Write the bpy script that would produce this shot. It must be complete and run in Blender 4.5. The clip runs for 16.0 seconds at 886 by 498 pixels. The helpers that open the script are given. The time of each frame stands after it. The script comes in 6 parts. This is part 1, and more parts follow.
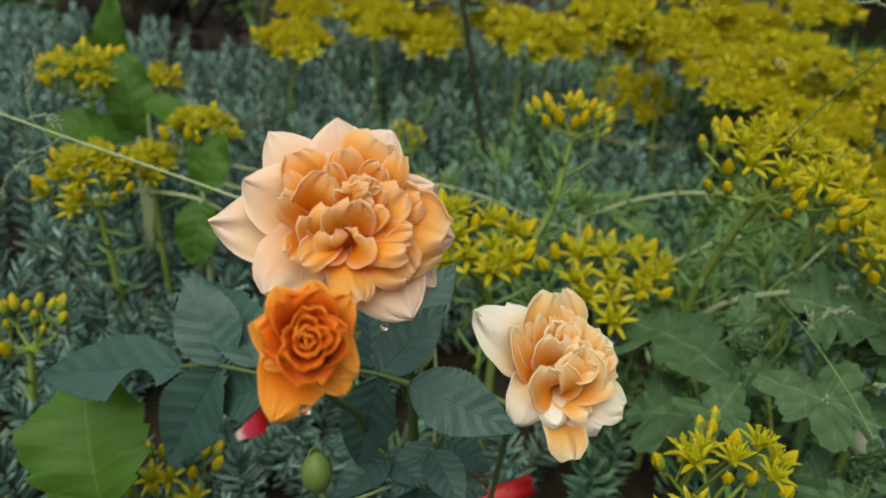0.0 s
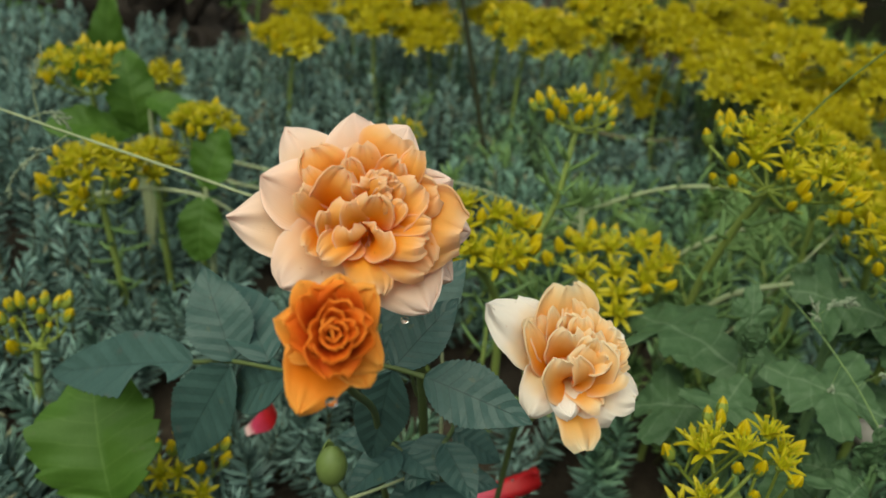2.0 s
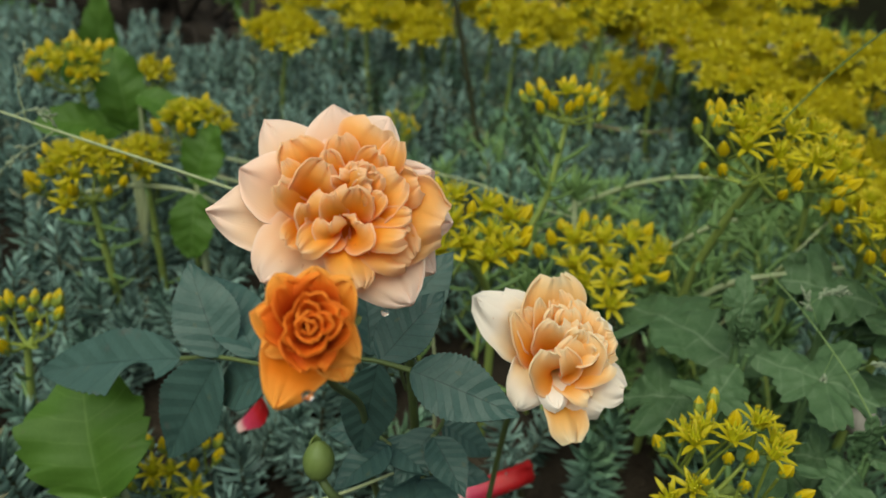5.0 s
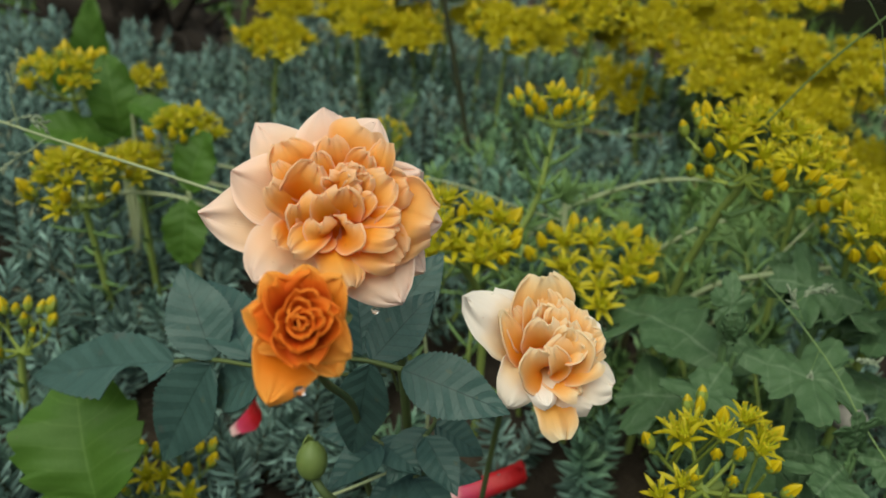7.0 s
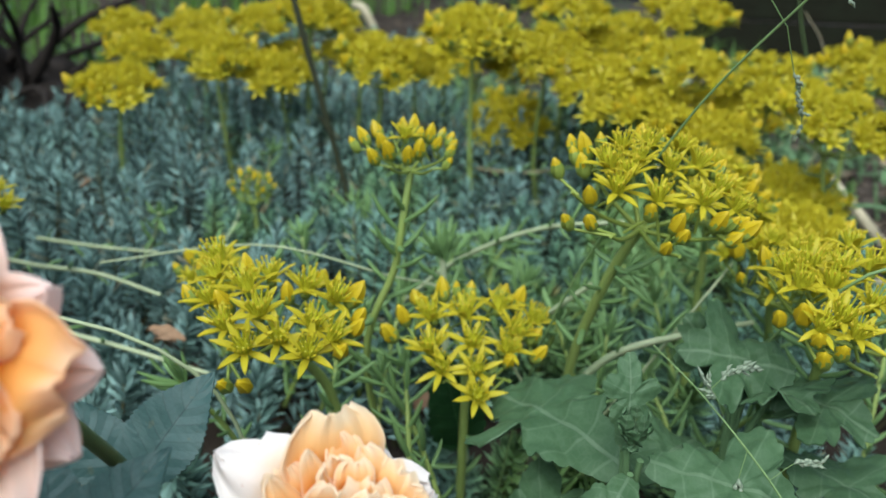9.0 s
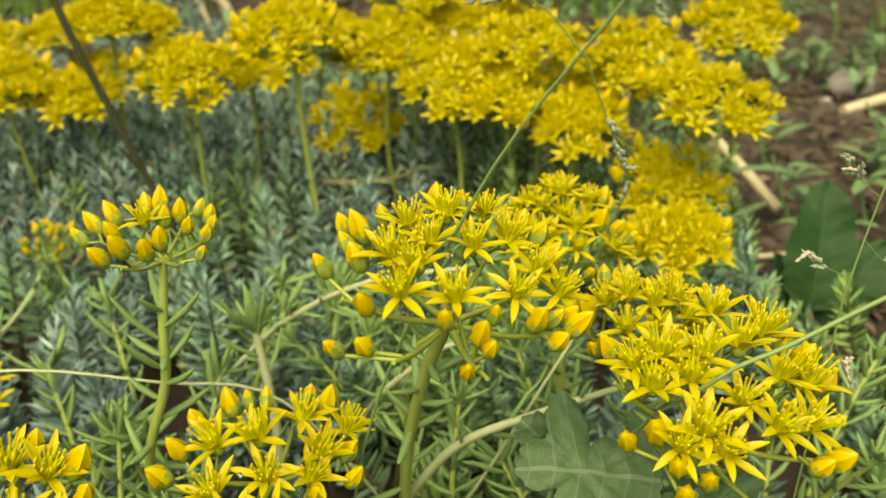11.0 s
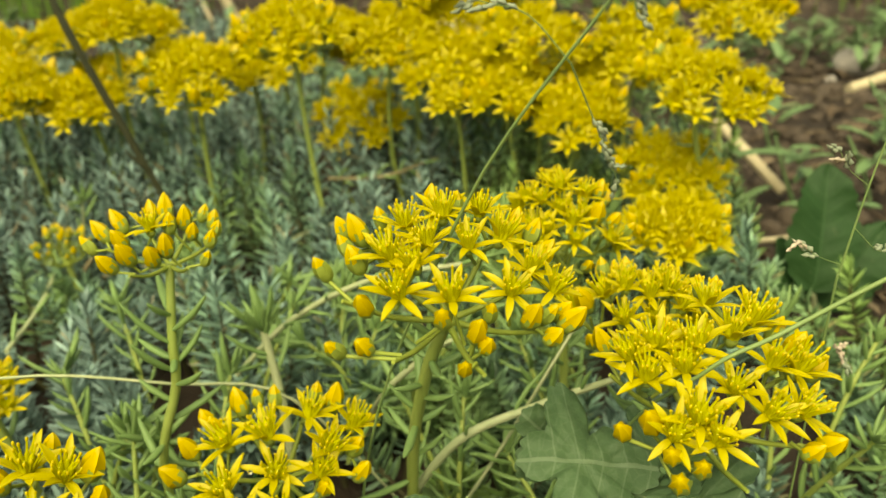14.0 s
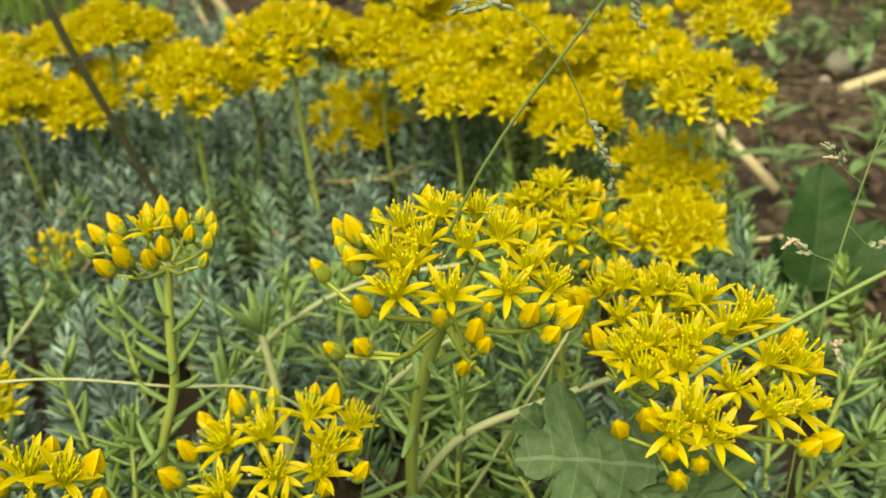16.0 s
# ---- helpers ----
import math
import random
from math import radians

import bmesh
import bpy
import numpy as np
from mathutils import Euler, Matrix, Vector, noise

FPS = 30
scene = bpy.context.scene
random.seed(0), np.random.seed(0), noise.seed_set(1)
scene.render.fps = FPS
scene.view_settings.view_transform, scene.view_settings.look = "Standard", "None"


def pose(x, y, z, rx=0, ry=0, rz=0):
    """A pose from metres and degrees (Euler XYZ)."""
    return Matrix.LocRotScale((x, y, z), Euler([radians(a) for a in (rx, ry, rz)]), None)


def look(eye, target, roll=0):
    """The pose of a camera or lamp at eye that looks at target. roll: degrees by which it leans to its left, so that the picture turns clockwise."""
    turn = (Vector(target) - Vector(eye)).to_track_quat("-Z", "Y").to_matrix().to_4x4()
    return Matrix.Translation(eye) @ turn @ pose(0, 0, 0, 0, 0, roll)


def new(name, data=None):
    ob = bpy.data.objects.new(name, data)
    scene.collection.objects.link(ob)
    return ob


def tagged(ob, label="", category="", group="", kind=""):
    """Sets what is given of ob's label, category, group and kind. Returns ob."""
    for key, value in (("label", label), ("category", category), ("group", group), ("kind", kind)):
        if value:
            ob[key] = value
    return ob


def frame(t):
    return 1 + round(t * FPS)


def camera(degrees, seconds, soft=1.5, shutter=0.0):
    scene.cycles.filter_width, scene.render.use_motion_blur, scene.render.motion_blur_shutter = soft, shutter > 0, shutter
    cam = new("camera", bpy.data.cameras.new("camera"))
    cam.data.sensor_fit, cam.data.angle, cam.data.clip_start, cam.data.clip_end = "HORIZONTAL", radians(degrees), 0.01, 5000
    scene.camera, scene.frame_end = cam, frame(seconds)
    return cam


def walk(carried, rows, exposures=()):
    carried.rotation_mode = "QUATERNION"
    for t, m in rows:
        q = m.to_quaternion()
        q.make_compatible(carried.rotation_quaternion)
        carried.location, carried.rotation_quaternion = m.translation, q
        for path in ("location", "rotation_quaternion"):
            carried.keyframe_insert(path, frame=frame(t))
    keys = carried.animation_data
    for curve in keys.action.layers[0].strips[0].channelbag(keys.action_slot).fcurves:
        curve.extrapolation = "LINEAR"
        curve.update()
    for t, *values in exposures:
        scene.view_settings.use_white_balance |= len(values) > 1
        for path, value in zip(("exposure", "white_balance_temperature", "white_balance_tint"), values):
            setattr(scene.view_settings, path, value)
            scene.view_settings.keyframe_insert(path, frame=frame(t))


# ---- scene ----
cam = camera(58.4, 16.0)
PATH = [
    (0, (0.0613, 0.02141, 0.20127), (-0.0233, 1.8789, -0.5352), 6.1),
    (0.5, (0.06345, 0.02277, 0.20224), (-0.0341, 1.8765, -0.5422), 5.5),
    (1, (0.06183, 0.02308, 0.2017), (-0.0306, 1.8749, -0.5482), 5.5),
    (1.5, (0.05856, 0.02179, 0.20101), (-0.0173, 1.874, -0.5496), 5.9),
    (2, (0.05683, 0.01963, 0.20094), (-0.0112, 1.8745, -0.5439), 5.9),
    (2.5, (0.05852, 0.02064, 0.20106), (-0.0177, 1.874, -0.5468), 5.5),
    (3, (0.05935, 0.02196, 0.2011), (-0.0191, 1.8732, -0.5519), 5.3),
    (3.5, (0.05945, 0.0216, 0.20063), (-0.0182, 1.8723, -0.5537), 5.2),
    (4, (0.05781, 0.02079, 0.20035), (-0.0085, 1.8729, -0.5516), 5.5),
    (4.2, (0.05928, 0.0211, 0.20058), (-0.0128, 1.8703, -0.5579), 5.3),
    (6.5, (0.06092, 0.02073, 0.19845), (0.0058, 1.8764, -0.5455), 5.1),
    (7, (0.06154, 0.01802, 0.19965), (0.0094, 1.8762, -0.5382), 4.9),
    (7.5, (0.06605, 0.0226, 0.19818), (0.0296, 1.8885, -0.5208), 3.9),
    (8, (0.07373, 0.03514, 0.19717), (0.0687, 1.9085, -0.5031), 3.5),
    (8.5, (0.08214, 0.05352, 0.19386), (0.1178, 1.9302, -0.4966), 2.9),
    (9, (0.09212, 0.08499, 0.19038), (0.2005, 1.977, -0.4488), 2.6),
    (9.5, (0.1061, 0.11853, 0.18877), (0.2824, 2.0153, -0.4205), 2.2),
    (10, (0.12014, 0.14339, 0.18599), (0.3857, 2.0274, -0.4305), 0.9),
    (10.2, (0.1273, 0.14902, 0.19067), (0.4071, 2.0216, -0.4537), -0.0),
    (12.3, (0.14019, 0.14408, 0.20936), (0.4169, 1.9698, -0.5588), -4.2),
    (12.5, (0.14095, 0.14491, 0.20824), (0.4085, 1.9729, -0.5578), -4.4),
    (13, (0.14045, 0.14426, 0.20824), (0.4087, 1.9723, -0.5575), -4.5),
    (13.5, (0.13893, 0.14363, 0.2089), (0.4074, 1.9729, -0.5538), -4.6),
    (14, (0.13879, 0.14371, 0.20886), (0.4096, 1.9728, -0.5536), -4.4),
    (14.5, (0.13955, 0.14371, 0.21004), (0.4111, 1.9723, -0.5531), -4.5),
    (15, (0.13902, 0.1439, 0.20896), (0.4148, 1.9725, -0.5528), -4.5),
    (15.5, (0.13857, 0.14316, 0.2087), (0.4184, 1.971, -0.5535), -4.6),
    (16, (0.13832, 0.14267, 0.20864), (0.4199, 1.9727, -0.5475), -4.7),
]
cam.data.dof.use_dof, cam.data.dof.focus_distance, cam.data.dof.aperture_fstop = True, 0.175, 18.5
walk(cam, [(t, look(eye, target, roll)) for t, eye, target, roll in PATH],
     [(0, 0.08, 7000, -8), (7.0, 0.08, 6800, -6), (8.0, 0.16, 5950, -6), (8.5, 0.25, 5350, -6), (8.9, 0.54, 5450, 2), (9.2, 0.83, 6350, 1), (9.5, 1.04, 7800, 0), (10.2, 1.08, 9050, 0), (12.3, 1.02, 10000, -4), (16, 1.02, 9900, -5)])

# ---- world and light ----
world = bpy.data.worlds.new("sky")
scene.world = world
world.use_nodes = True
wn = world.node_tree.nodes
sky = wn.new("ShaderNodeTexSky")
sky.sky_type, sky.sun_disc = "NISHITA", False
sky.sun_elevation, sky.sun_rotation = radians(57.4), radians(200)
sky.air_density, sky.dust_density = 1.0, 4.0
wn["Background"].inputs["Strength"].default_value = 0.072
world.node_tree.links.new(sky.outputs[0], wn["Background"].inputs["Color"])
sun = new("sun", bpy.data.lights.new("sun", "SUN"))
sun.data.energy, sun.data.angle, sun.data.color = 2.72, radians(75), (1.0, 0.97, 0.92)
sun.matrix_world = look((0, 0, 3), (3 * 0.22, 3 * 0.60, 0))


# ---- materials ----
class Nodes:
    """A small wrapper that builds one node material."""

    def __init__(self, name, rough=0.5, spec=0.4):
        self.mat = bpy.data.materials.new(name)
        self.mat.use_nodes = True
        self.t = self.mat.node_tree
        self.n, self.l = self.t.nodes, self.t.links
        self.b = self.n["Principled BSDF"]
        self.b.inputs["Roughness"].default_value = rough
        self.b.inputs["Specular IOR Level"].default_value = spec

    def node(self, kind, **sockets):
        nd = self.n.new("ShaderNode" + kind)
        for key, value in sockets.items():
            nd.inputs[key.replace("_", " ")].default_value = value
        return nd

    def noise(self, scale, detail=4.0, rough=0.6, coord="Object"):
        nd = self.node("TexNoise", Scale=scale, Detail=detail, Roughness=rough)
        c = self.n.new("ShaderNodeTexCoord")
        self.l.new(c.outputs[coord], nd.inputs["Vector"])
        return nd.outputs["Fac"]

    def ramp(self, fac, stops):
        nd = self.n.new("ShaderNodeValToRGB")
        e = nd.color_ramp.elements
        while len(e) < len(stops):
            e.new(0.5)
        for el, (p, c) in zip(e, stops):
            el.position, el.color = p, (*c, 1)
        self.l.new(fac, nd.inputs[0])
        return nd.outputs[0]

    def math(self, op, a, b=0.0):
        nd = self.n.new("ShaderNodeMath")
        nd.operation = op
        for i, v in enumerate((a, b)):
            if isinstance(v, (int, float)):
                nd.inputs[i].default_value = v
            else:
                self.l.new(v, nd.inputs[i])
        return nd.outputs[0]

    def mix(self, fac, a, b, kind="MIX"):
        nd = self.n.new("ShaderNodeMixRGB")
        nd.blend_type = kind
        for key, v in (("Fac", fac), ("Color1", a), ("Color2", b)):
            if isinstance(v, (int, float)):
                nd.inputs[key].default_value = v
            elif isinstance(v, tuple):
                nd.inputs[key].default_value = (*v, 1)
            else:
                self.l.new(v, nd.inputs[key])
        return nd.outputs[0]

    def uv(self):
        c = self.n.new("ShaderNodeTexCoord")
        s = self.n.new("ShaderNodeSeparateXYZ")
        self.l.new(c.outputs["UV"], s.inputs[0])
        return s.outputs[0], s.outputs[1]

    def island(self):
        return self.n.new("ShaderNodeNewGeometry").outputs["Random Per Island"]

    def who(self):
        return self.n.new("ShaderNodeObjectInfo").outputs["Random"]

    def colour(self, out):
        self.col = out
        self.l.new(out, self.b.inputs["Base Color"])
        return self

    def bump(self, height, strength=0.3, distance=0.0005):
        nd = self.node("Bump", Strength=strength, Distance=distance)
        self.l.new(height, nd.inputs["Height"])
        self.l.new(nd.outputs[0], self.b.inputs["Normal"])
        self.nrm = nd.outputs[0]
        return self

    def thin(self, share, tint=None):
        """Lets part of the light through, as petals and leaves do."""
        tr = self.n.new("ShaderNodeBsdfTranslucent")
        if tint is None:
            self.l.new(self.col, tr.inputs["Color"])
        else:
            self.l.new(self.mix(1.0, self.col, tint, "MULTIPLY"), tr.inputs["Color"])
        m = self.n.new("ShaderNodeMixShader")
        m.inputs[0].default_value = share
        self.l.new(self.b.outputs[0], m.inputs[1])
        self.l.new(tr.outputs[0], m.inputs[2])
        self.l.new(m.outputs[0], self.n["Material Output"].inputs["Surface"])
        return self

    def done(self):
        return self.mat


def petal_material(name, stops, blush, share=0.3):
    m = Nodes(name, 0.62, 0.10)
    u, v = m.uv()
    wob = m.math("ADD", v, m.math("MULTIPLY", m.math("SUBTRACT", m.noise(140), 0.5), 0.22))
    c = m.ramp(wob, stops)
    side = m.math("ABSOLUTE", m.math("SUBTRACT", u, 0.5))
    c = m.mix(m.math("MULTIPLY", m.math("POWER", m.math("MULTIPLY", side, 2.0), 3.0), 0.35), c, blush)
    veins = m.node("TexWave", Scale=9.0, Distortion=3.0, Detail=3.0)
    tc = m.n.new("ShaderNodeTexCoord")
    m.l.new(tc.outputs["UV"], veins.inputs["Vector"])
    c = m.mix(m.math("MULTIPLY", veins.outputs["Fac"], 0.03), c, blush)
    c = m.mix(m.math("MULTIPLY", m.who(), 0.18), c, stops[1][1])
    spots = m.math("GREATER_THAN", m.noise(420, 2.0), 0.735)
    c = m.mix(m.math("MULTIPLY", spots, 0.3), c, (0.55, 0.2, 0.05))
    rim = m.math("POWER", m.math("MAXIMUM", m.math("MULTIPLY", side, 2.0), v), 9.0)
    c = m.mix(m.math("MULTIPLY", rim, 0.6), c, blush)
    m.colour(c)
    m.bump(m.math("ADD", veins.outputs["Fac"], m.noise(900)), 0.08, 0.0003)
    return m.thin(share).done()


M_PEACH = petal_material("peach_petal", [(0.30, (0.97, 0.38, 0.03)), (0.52, (0.97, 0.54, 0.17)), (0.70, (0.97, 0.70, 0.46)), (0.95, (0.97, 0.77, 0.68))], (0.98, 0.83, 0.77), 0.42)
M_PEACH_IN = petal_material("peach_inner_petal", [(0.45, (0.96, 0.33, 0.010)), (0.70, (0.98, 0.43, 0.022)), (0.90, (0.98, 0.54, 0.09)), (1.0, (0.97, 0.68, 0.36))], (0.98, 0.76, 0.56), 0.52)
M_ORANGE = petal_material("orange_petal", [(0.1, (0.74, 0.11, 0.004)), (0.45, (0.86, 0.165, 0.006)), (0.8, (0.90, 0.24, 0.012)), (1.0, (0.93, 0.37, 0.06))], (0.95, 0.46, 0.10), 0.3)
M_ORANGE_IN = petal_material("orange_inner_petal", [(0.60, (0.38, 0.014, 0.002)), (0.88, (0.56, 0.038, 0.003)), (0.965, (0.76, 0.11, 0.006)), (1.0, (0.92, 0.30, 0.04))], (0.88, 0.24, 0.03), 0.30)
M_CREAM = petal_material("cream_petal", [(0.25, (0.96, 0.46, 0.03)), (0.46, (0.96, 0.60, 0.14)), (0.60, (0.96, 0.77, 0.48)), (0.82, (0.96, 0.88, 0.82))], (0.97, 0.92, 0.87), 0.34)
M_CREAM_IN = petal_material("cream_inner_petal", [(0.45, (0.97, 0.40, 0.018)), (0.70, (0.98, 0.50, 0.07)), (0.90, (0.98, 0.64, 0.23)), (1.0, (0.97, 0.80, 0.52))], (0.97, 0.87, 0.70), 0.50)


def leaf_material(name, dark, light, vein, rough=0.45, pairs=7.0, share=0.18, blot=None, ribs=0.55, relief=0.3):
    m = Nodes(name, rough + 0.06, 0.25)
    u, v = m.uv()
    side = m.math("MULTIPLY", m.math("ABSOLUTE", m.math("SUBTRACT", u, 0.5)), 2.0)
    mid = m.math("LESS_THAN", side, 0.022)
    ph = m.math("FRACT", m.math("MULTIPLY", m.math("SUBTRACT", v, m.math("MULTIPLY", side, 0.16)), pairs))
    rib = m.math("LESS_THAN", m.math("ABSOLUTE", m.math("SUBTRACT", ph, 0.5)), 0.04)
    line = m.math("MAXIMUM", mid, m.math("MULTIPLY", rib, 0.55))
    big, fine = m.noise(70), m.noise(600)
    c = m.mix(big, dark, light)
    c = m.mix(m.math("MULTIPLY", fine, 0.35), c, dark)
    c = m.mix(m.math("MULTIPLY", line, ribs), c, vein)
    net = m.n.new("ShaderNodeTexVoronoi")
    net.feature = "DISTANCE_TO_EDGE"
    net.inputs["Scale"].default_value = 420.0
    tc = m.n.new("ShaderNodeTexCoord")
    m.l.new(tc.outputs["Object"], net.inputs["Vector"])
    cell = m.math("LESS_THAN", net.outputs["Distance"], 0.07)
    c = m.mix(m.math("MULTIPLY", cell, 0.09), c, vein)
    scar = m.math("GREATER_THAN", m.noise(260, 3.0), 0.70)
    c = m.mix(m.math("MULTIPLY", scar, 0.35), c, (0.12, 0.12, 0.06))
    c = m.mix(m.math("MULTIPLY", m.who(), 0.25), c, light)
    if blot:
        sp = m.ramp(m.noise(45, 3.0), [(0.60, (0, 0, 0)), (0.72, (1, 1, 1))])
        c = m.mix(m.math("MULTIPLY", sp, 0.55), c, blot)
    m.colour(c)
    quilt = m.math("ADD", m.math("MULTIPLY", m.math("ABSOLUTE", m.math("SUBTRACT", ph, 0.5)), -1.2), m.math("ADD", m.math("MULTIPLY", fine, 0.5), m.math("MULTIPLY", mid, -1.0)))
    m.bump(quilt, relief, 0.0003)
    return m.thin(share, (0.9, 1.0, 0.45)).done()


M_ROSELEAF = leaf_material("rose_leaf", (0.026, 0.064, 0.056), (0.082, 0.146, 0.130), (0.010, 0.024, 0.020), 0.30, 7.0, 0.1, (0.15, 0.07, 0.065), 0.55, 1.0)
M_MUMLEAF = leaf_material("chrysanthemum_leaf", (0.034, 0.080, 0.030), (0.098, 0.168, 0.076), (0.18, 0.25, 0.15), 0.50, 6.0, 0.16, None, 0.5, 1.3)
M_LETTUCE = leaf_material("broad_weed_leaf", (0.045, 0.115, 0.014), (0.095, 0.19, 0.028), (0.14, 0.24, 0.06), 0.45, 6.0, 0.3, None, 0.6, 0.5)
M_DOCK = leaf_material("dock_leaf", (0.009, 0.040, 0.009), (0.026, 0.074, 0.020), (0.06, 0.13, 0.05), 0.56, 9.0, 0.2)


def plain_green(name, a, b, scale, rough=0.5, share=0.0, island=False):
    m = Nodes(name, rough, 0.35)
    c = m.mix(m.noise(scale), a, b)
    c = m.mix(m.math("MULTIPLY", m.island() if island else m.who(), 0.45), c, b)
    m.colour(c).bump(m.noise(scale * 6), 0.25, 0.0003)
    return m.thin(share).done() if share else m.done()


M_STEM = plain_green("stonecrop_stem", (0.18, 0.26, 0.050), (0.27, 0.33, 0.09), 90)
M_STEMRED = plain_green("rose_stem", (0.05, 0.10, 0.035), (0.13, 0.15, 0.05), 120)
M_PALE = plain_green("pale_stem", (0.24, 0.31, 0.15), (0.42, 0.45, 0.27), 110)
M_STALKLEAF = plain_green("stalk_leaf", (0.085, 0.17, 0.065), (0.165, 0.26, 0.115), 150, 0.45, 0.12)
M_SHOOTLEAF = plain_green("shoot_leaf", (0.12, 0.23, 0.07), (0.22, 0.34, 0.12), 150, 0.45, 0.15)
M_GRASS = plain_green("grass_stalk", (0.09, 0.17, 0.05), (0.2, 0.28, 0.1), 130, 0.5)
M_STRAW = plain_green("dry_straw", (0.36, 0.30, 0.17), (0.60, 0.53, 0.36), 160, 0.65)
M_SPIKE = plain_green("grass_spikelet", (0.17, 0.24, 0.14), (0.36, 0.40, 0.29), 500, 0.55, 0.2)
M_RUNNER = plain_green("woody_runner", (0.14, 0.10, 0.055), (0.27, 0.24, 0.13), 140, 0.6)
M_HUSK = plain_green("ripe_husk", (0.45, 0.36, 0.26), (0.6, 0.52, 0.42), 500, 0.6, 0.2)
M_BUDGREEN = plain_green("bud_calyx", (0.15, 0.22, 0.03), (0.28, 0.33, 0.06), 300)
M_ROSEBUD = plain_green("rose_bud_green", (0.08, 0.14, 0.03), (0.18, 0.23, 0.07), 200, 0.45)

# needles of the blue-green carpet: one colour field by place, one by needle
m = Nodes("stonecrop_needle", 0.5, 0.35)
where = m.n.new("ShaderNodeNewGeometry").outputs["Position"]
patch = m.n.new("ShaderNodeTexNoise")
patch.inputs["Scale"].default_value = 9.0
m.l.new(where, patch.inputs["Vector"])
axes = m.n.new("ShaderNodeSeparateXYZ")
m.l.new(where, axes.inputs[0])
# the shoots are bluer on one side of the bed, greener on the other
zone = m.ramp(m.math("ADD", patch.outputs["Fac"], m.math("MULTIPLY", m.math("SUBTRACT", axes.outputs["X"], 0.09), 0.7)), [(0.44, (0.225, 0.338, 0.292)), (0.56, (0.190, 0.325, 0.225)), (0.70, (0.215, 0.345, 0.10))])
c = m.mix(m.island(), m.mix(1.0, zone, (0.14, 0.18, 0.17), "MULTIPLY"), m.mix(1.0, zone, (1.42, 1.42, 1.46), "MULTIPLY"))
c = m.mix(m.math("MULTIPLY", m.math("GREATER_THAN", m.island(), 0.965), 0.7), c, (0.28, 0.2, 0.09))
m.colour(c).bump(m.noise(1500), 0.2, 0.0002)
M_NEEDLE = m.done()
m = Nodes("carpet_stem", 0.7, 0.2)
m.colour(m.mix(m.island(), (0.03, 0.023, 0.014), (0.085, 0.085, 0.036)))
M_TWIG = m.done()


def yellow(name, a, b, share):
    m = Nodes(name, 0.42, 0.35)
    u, v = m.uv()
    c = m.mix(m.noise(500), a, b)
    c = m.mix(m.math("MULTIPLY", m.who(), 0.5), c, b)
    m.colour(c).bump(m.noise(1600), 0.2, 0.0002)
    return m.thin(share).done()


M_YELLOW = yellow("stonecrop_petal", (0.57, 0.50, 0.014), (0.66, 0.58, 0.034), 0.42)
M_BUD = yellow("stonecrop_bud", (0.58, 0.41, 0.008), (0.62, 0.48, 0.012), 0.25)
M_STAMEN = yellow("stamen", (0.56, 0.43, 0.01), (0.62, 0.52, 0.03), 0.25)
M_CARPEL = yellow("carpel", (0.46, 0.45, 0.012), (0.58, 0.56, 0.03), 0.25)

m = Nodes("soil", 0.9, 0.25)
c = m.ramp(m.noise(16, 8.0, 0.7), [(0.32, (0.014, 0.011, 0.008)), (0.52, (0.045, 0.033, 0.023)), (0.72, (0.11, 0.084, 0.058))])
m.colour(m.mix(m.math("MULTIPLY", m.noise(260, 5.0), 0.5), c, (0.05, 0.038, 0.028)))
m.bump(m.math("ADD", m.noise(60, 8.0, 0.7), m.noise(400, 4.0)), 0.9, 0.004)
M_SOIL = m.done()
m = Nodes("clod", 0.9, 0.25)
m.colour(m.mix(m.noise(300, 5.0), m.mix(m.island(), (0.024, 0.018, 0.013), (0.062, 0.046, 0.034)), (0.10, 0.08, 0.06)))
m.bump(m.noise(500, 6.0), 0.8, 0.001)
M_CLOD = m.done()
m = Nodes("pebble", 0.7, 0.3)
m.colour(m.mix(m.noise(60, 5.0), (0.20, 0.185, 0.16), (0.31, 0.29, 0.26))).bump(m.noise(400, 6.0), 0.4, 0.0006)
M_STONE = m.done()
m = Nodes("old_board", 0.95, 0.0)
w = m.node("TexWave", Scale=14.0, Distortion=5.0, Detail=4.0)
w.bands_direction = "Z"
tc = m.n.new("ShaderNodeTexCoord")
m.l.new(tc.outputs["Object"], w.inputs["Vector"])
m.colour(m.mix(m.noise(20, 6.0), m.mix(w.outputs["Fac"], (0.010, 0.008, 0.006), (0.017, 0.013, 0.010)), (0.022, 0.027, 0.016)))
m.bump(m.math("ADD", m.math("MULTIPLY", w.outputs["Fac"], 0.15), m.noise(80, 6.0)), 0.7, 0.003)
M_BOARD = m.done()
m = Nodes("dark_bark", 0.85, 0.2)
m.colour(m.mix(m.noise(90, 6.0), (0.010, 0.008, 0.006), (0.036, 0.027, 0.021))).bump(m.noise(160, 7.0), 0.9, 0.002)
M_BARK = m.done()
m = Nodes("dark_stick", 0.6, 0.3)
m.colour(m.mix(m.noise(70, 5.0), (0.03, 0.04, 0.02), (0.075, 0.075, 0.04))).bump(m.noise(300, 6.0), 0.5, 0.0006)
M_STICK = m.done()
m = Nodes("red_petal", 0.38, 0.45)
u, v = m.uv()
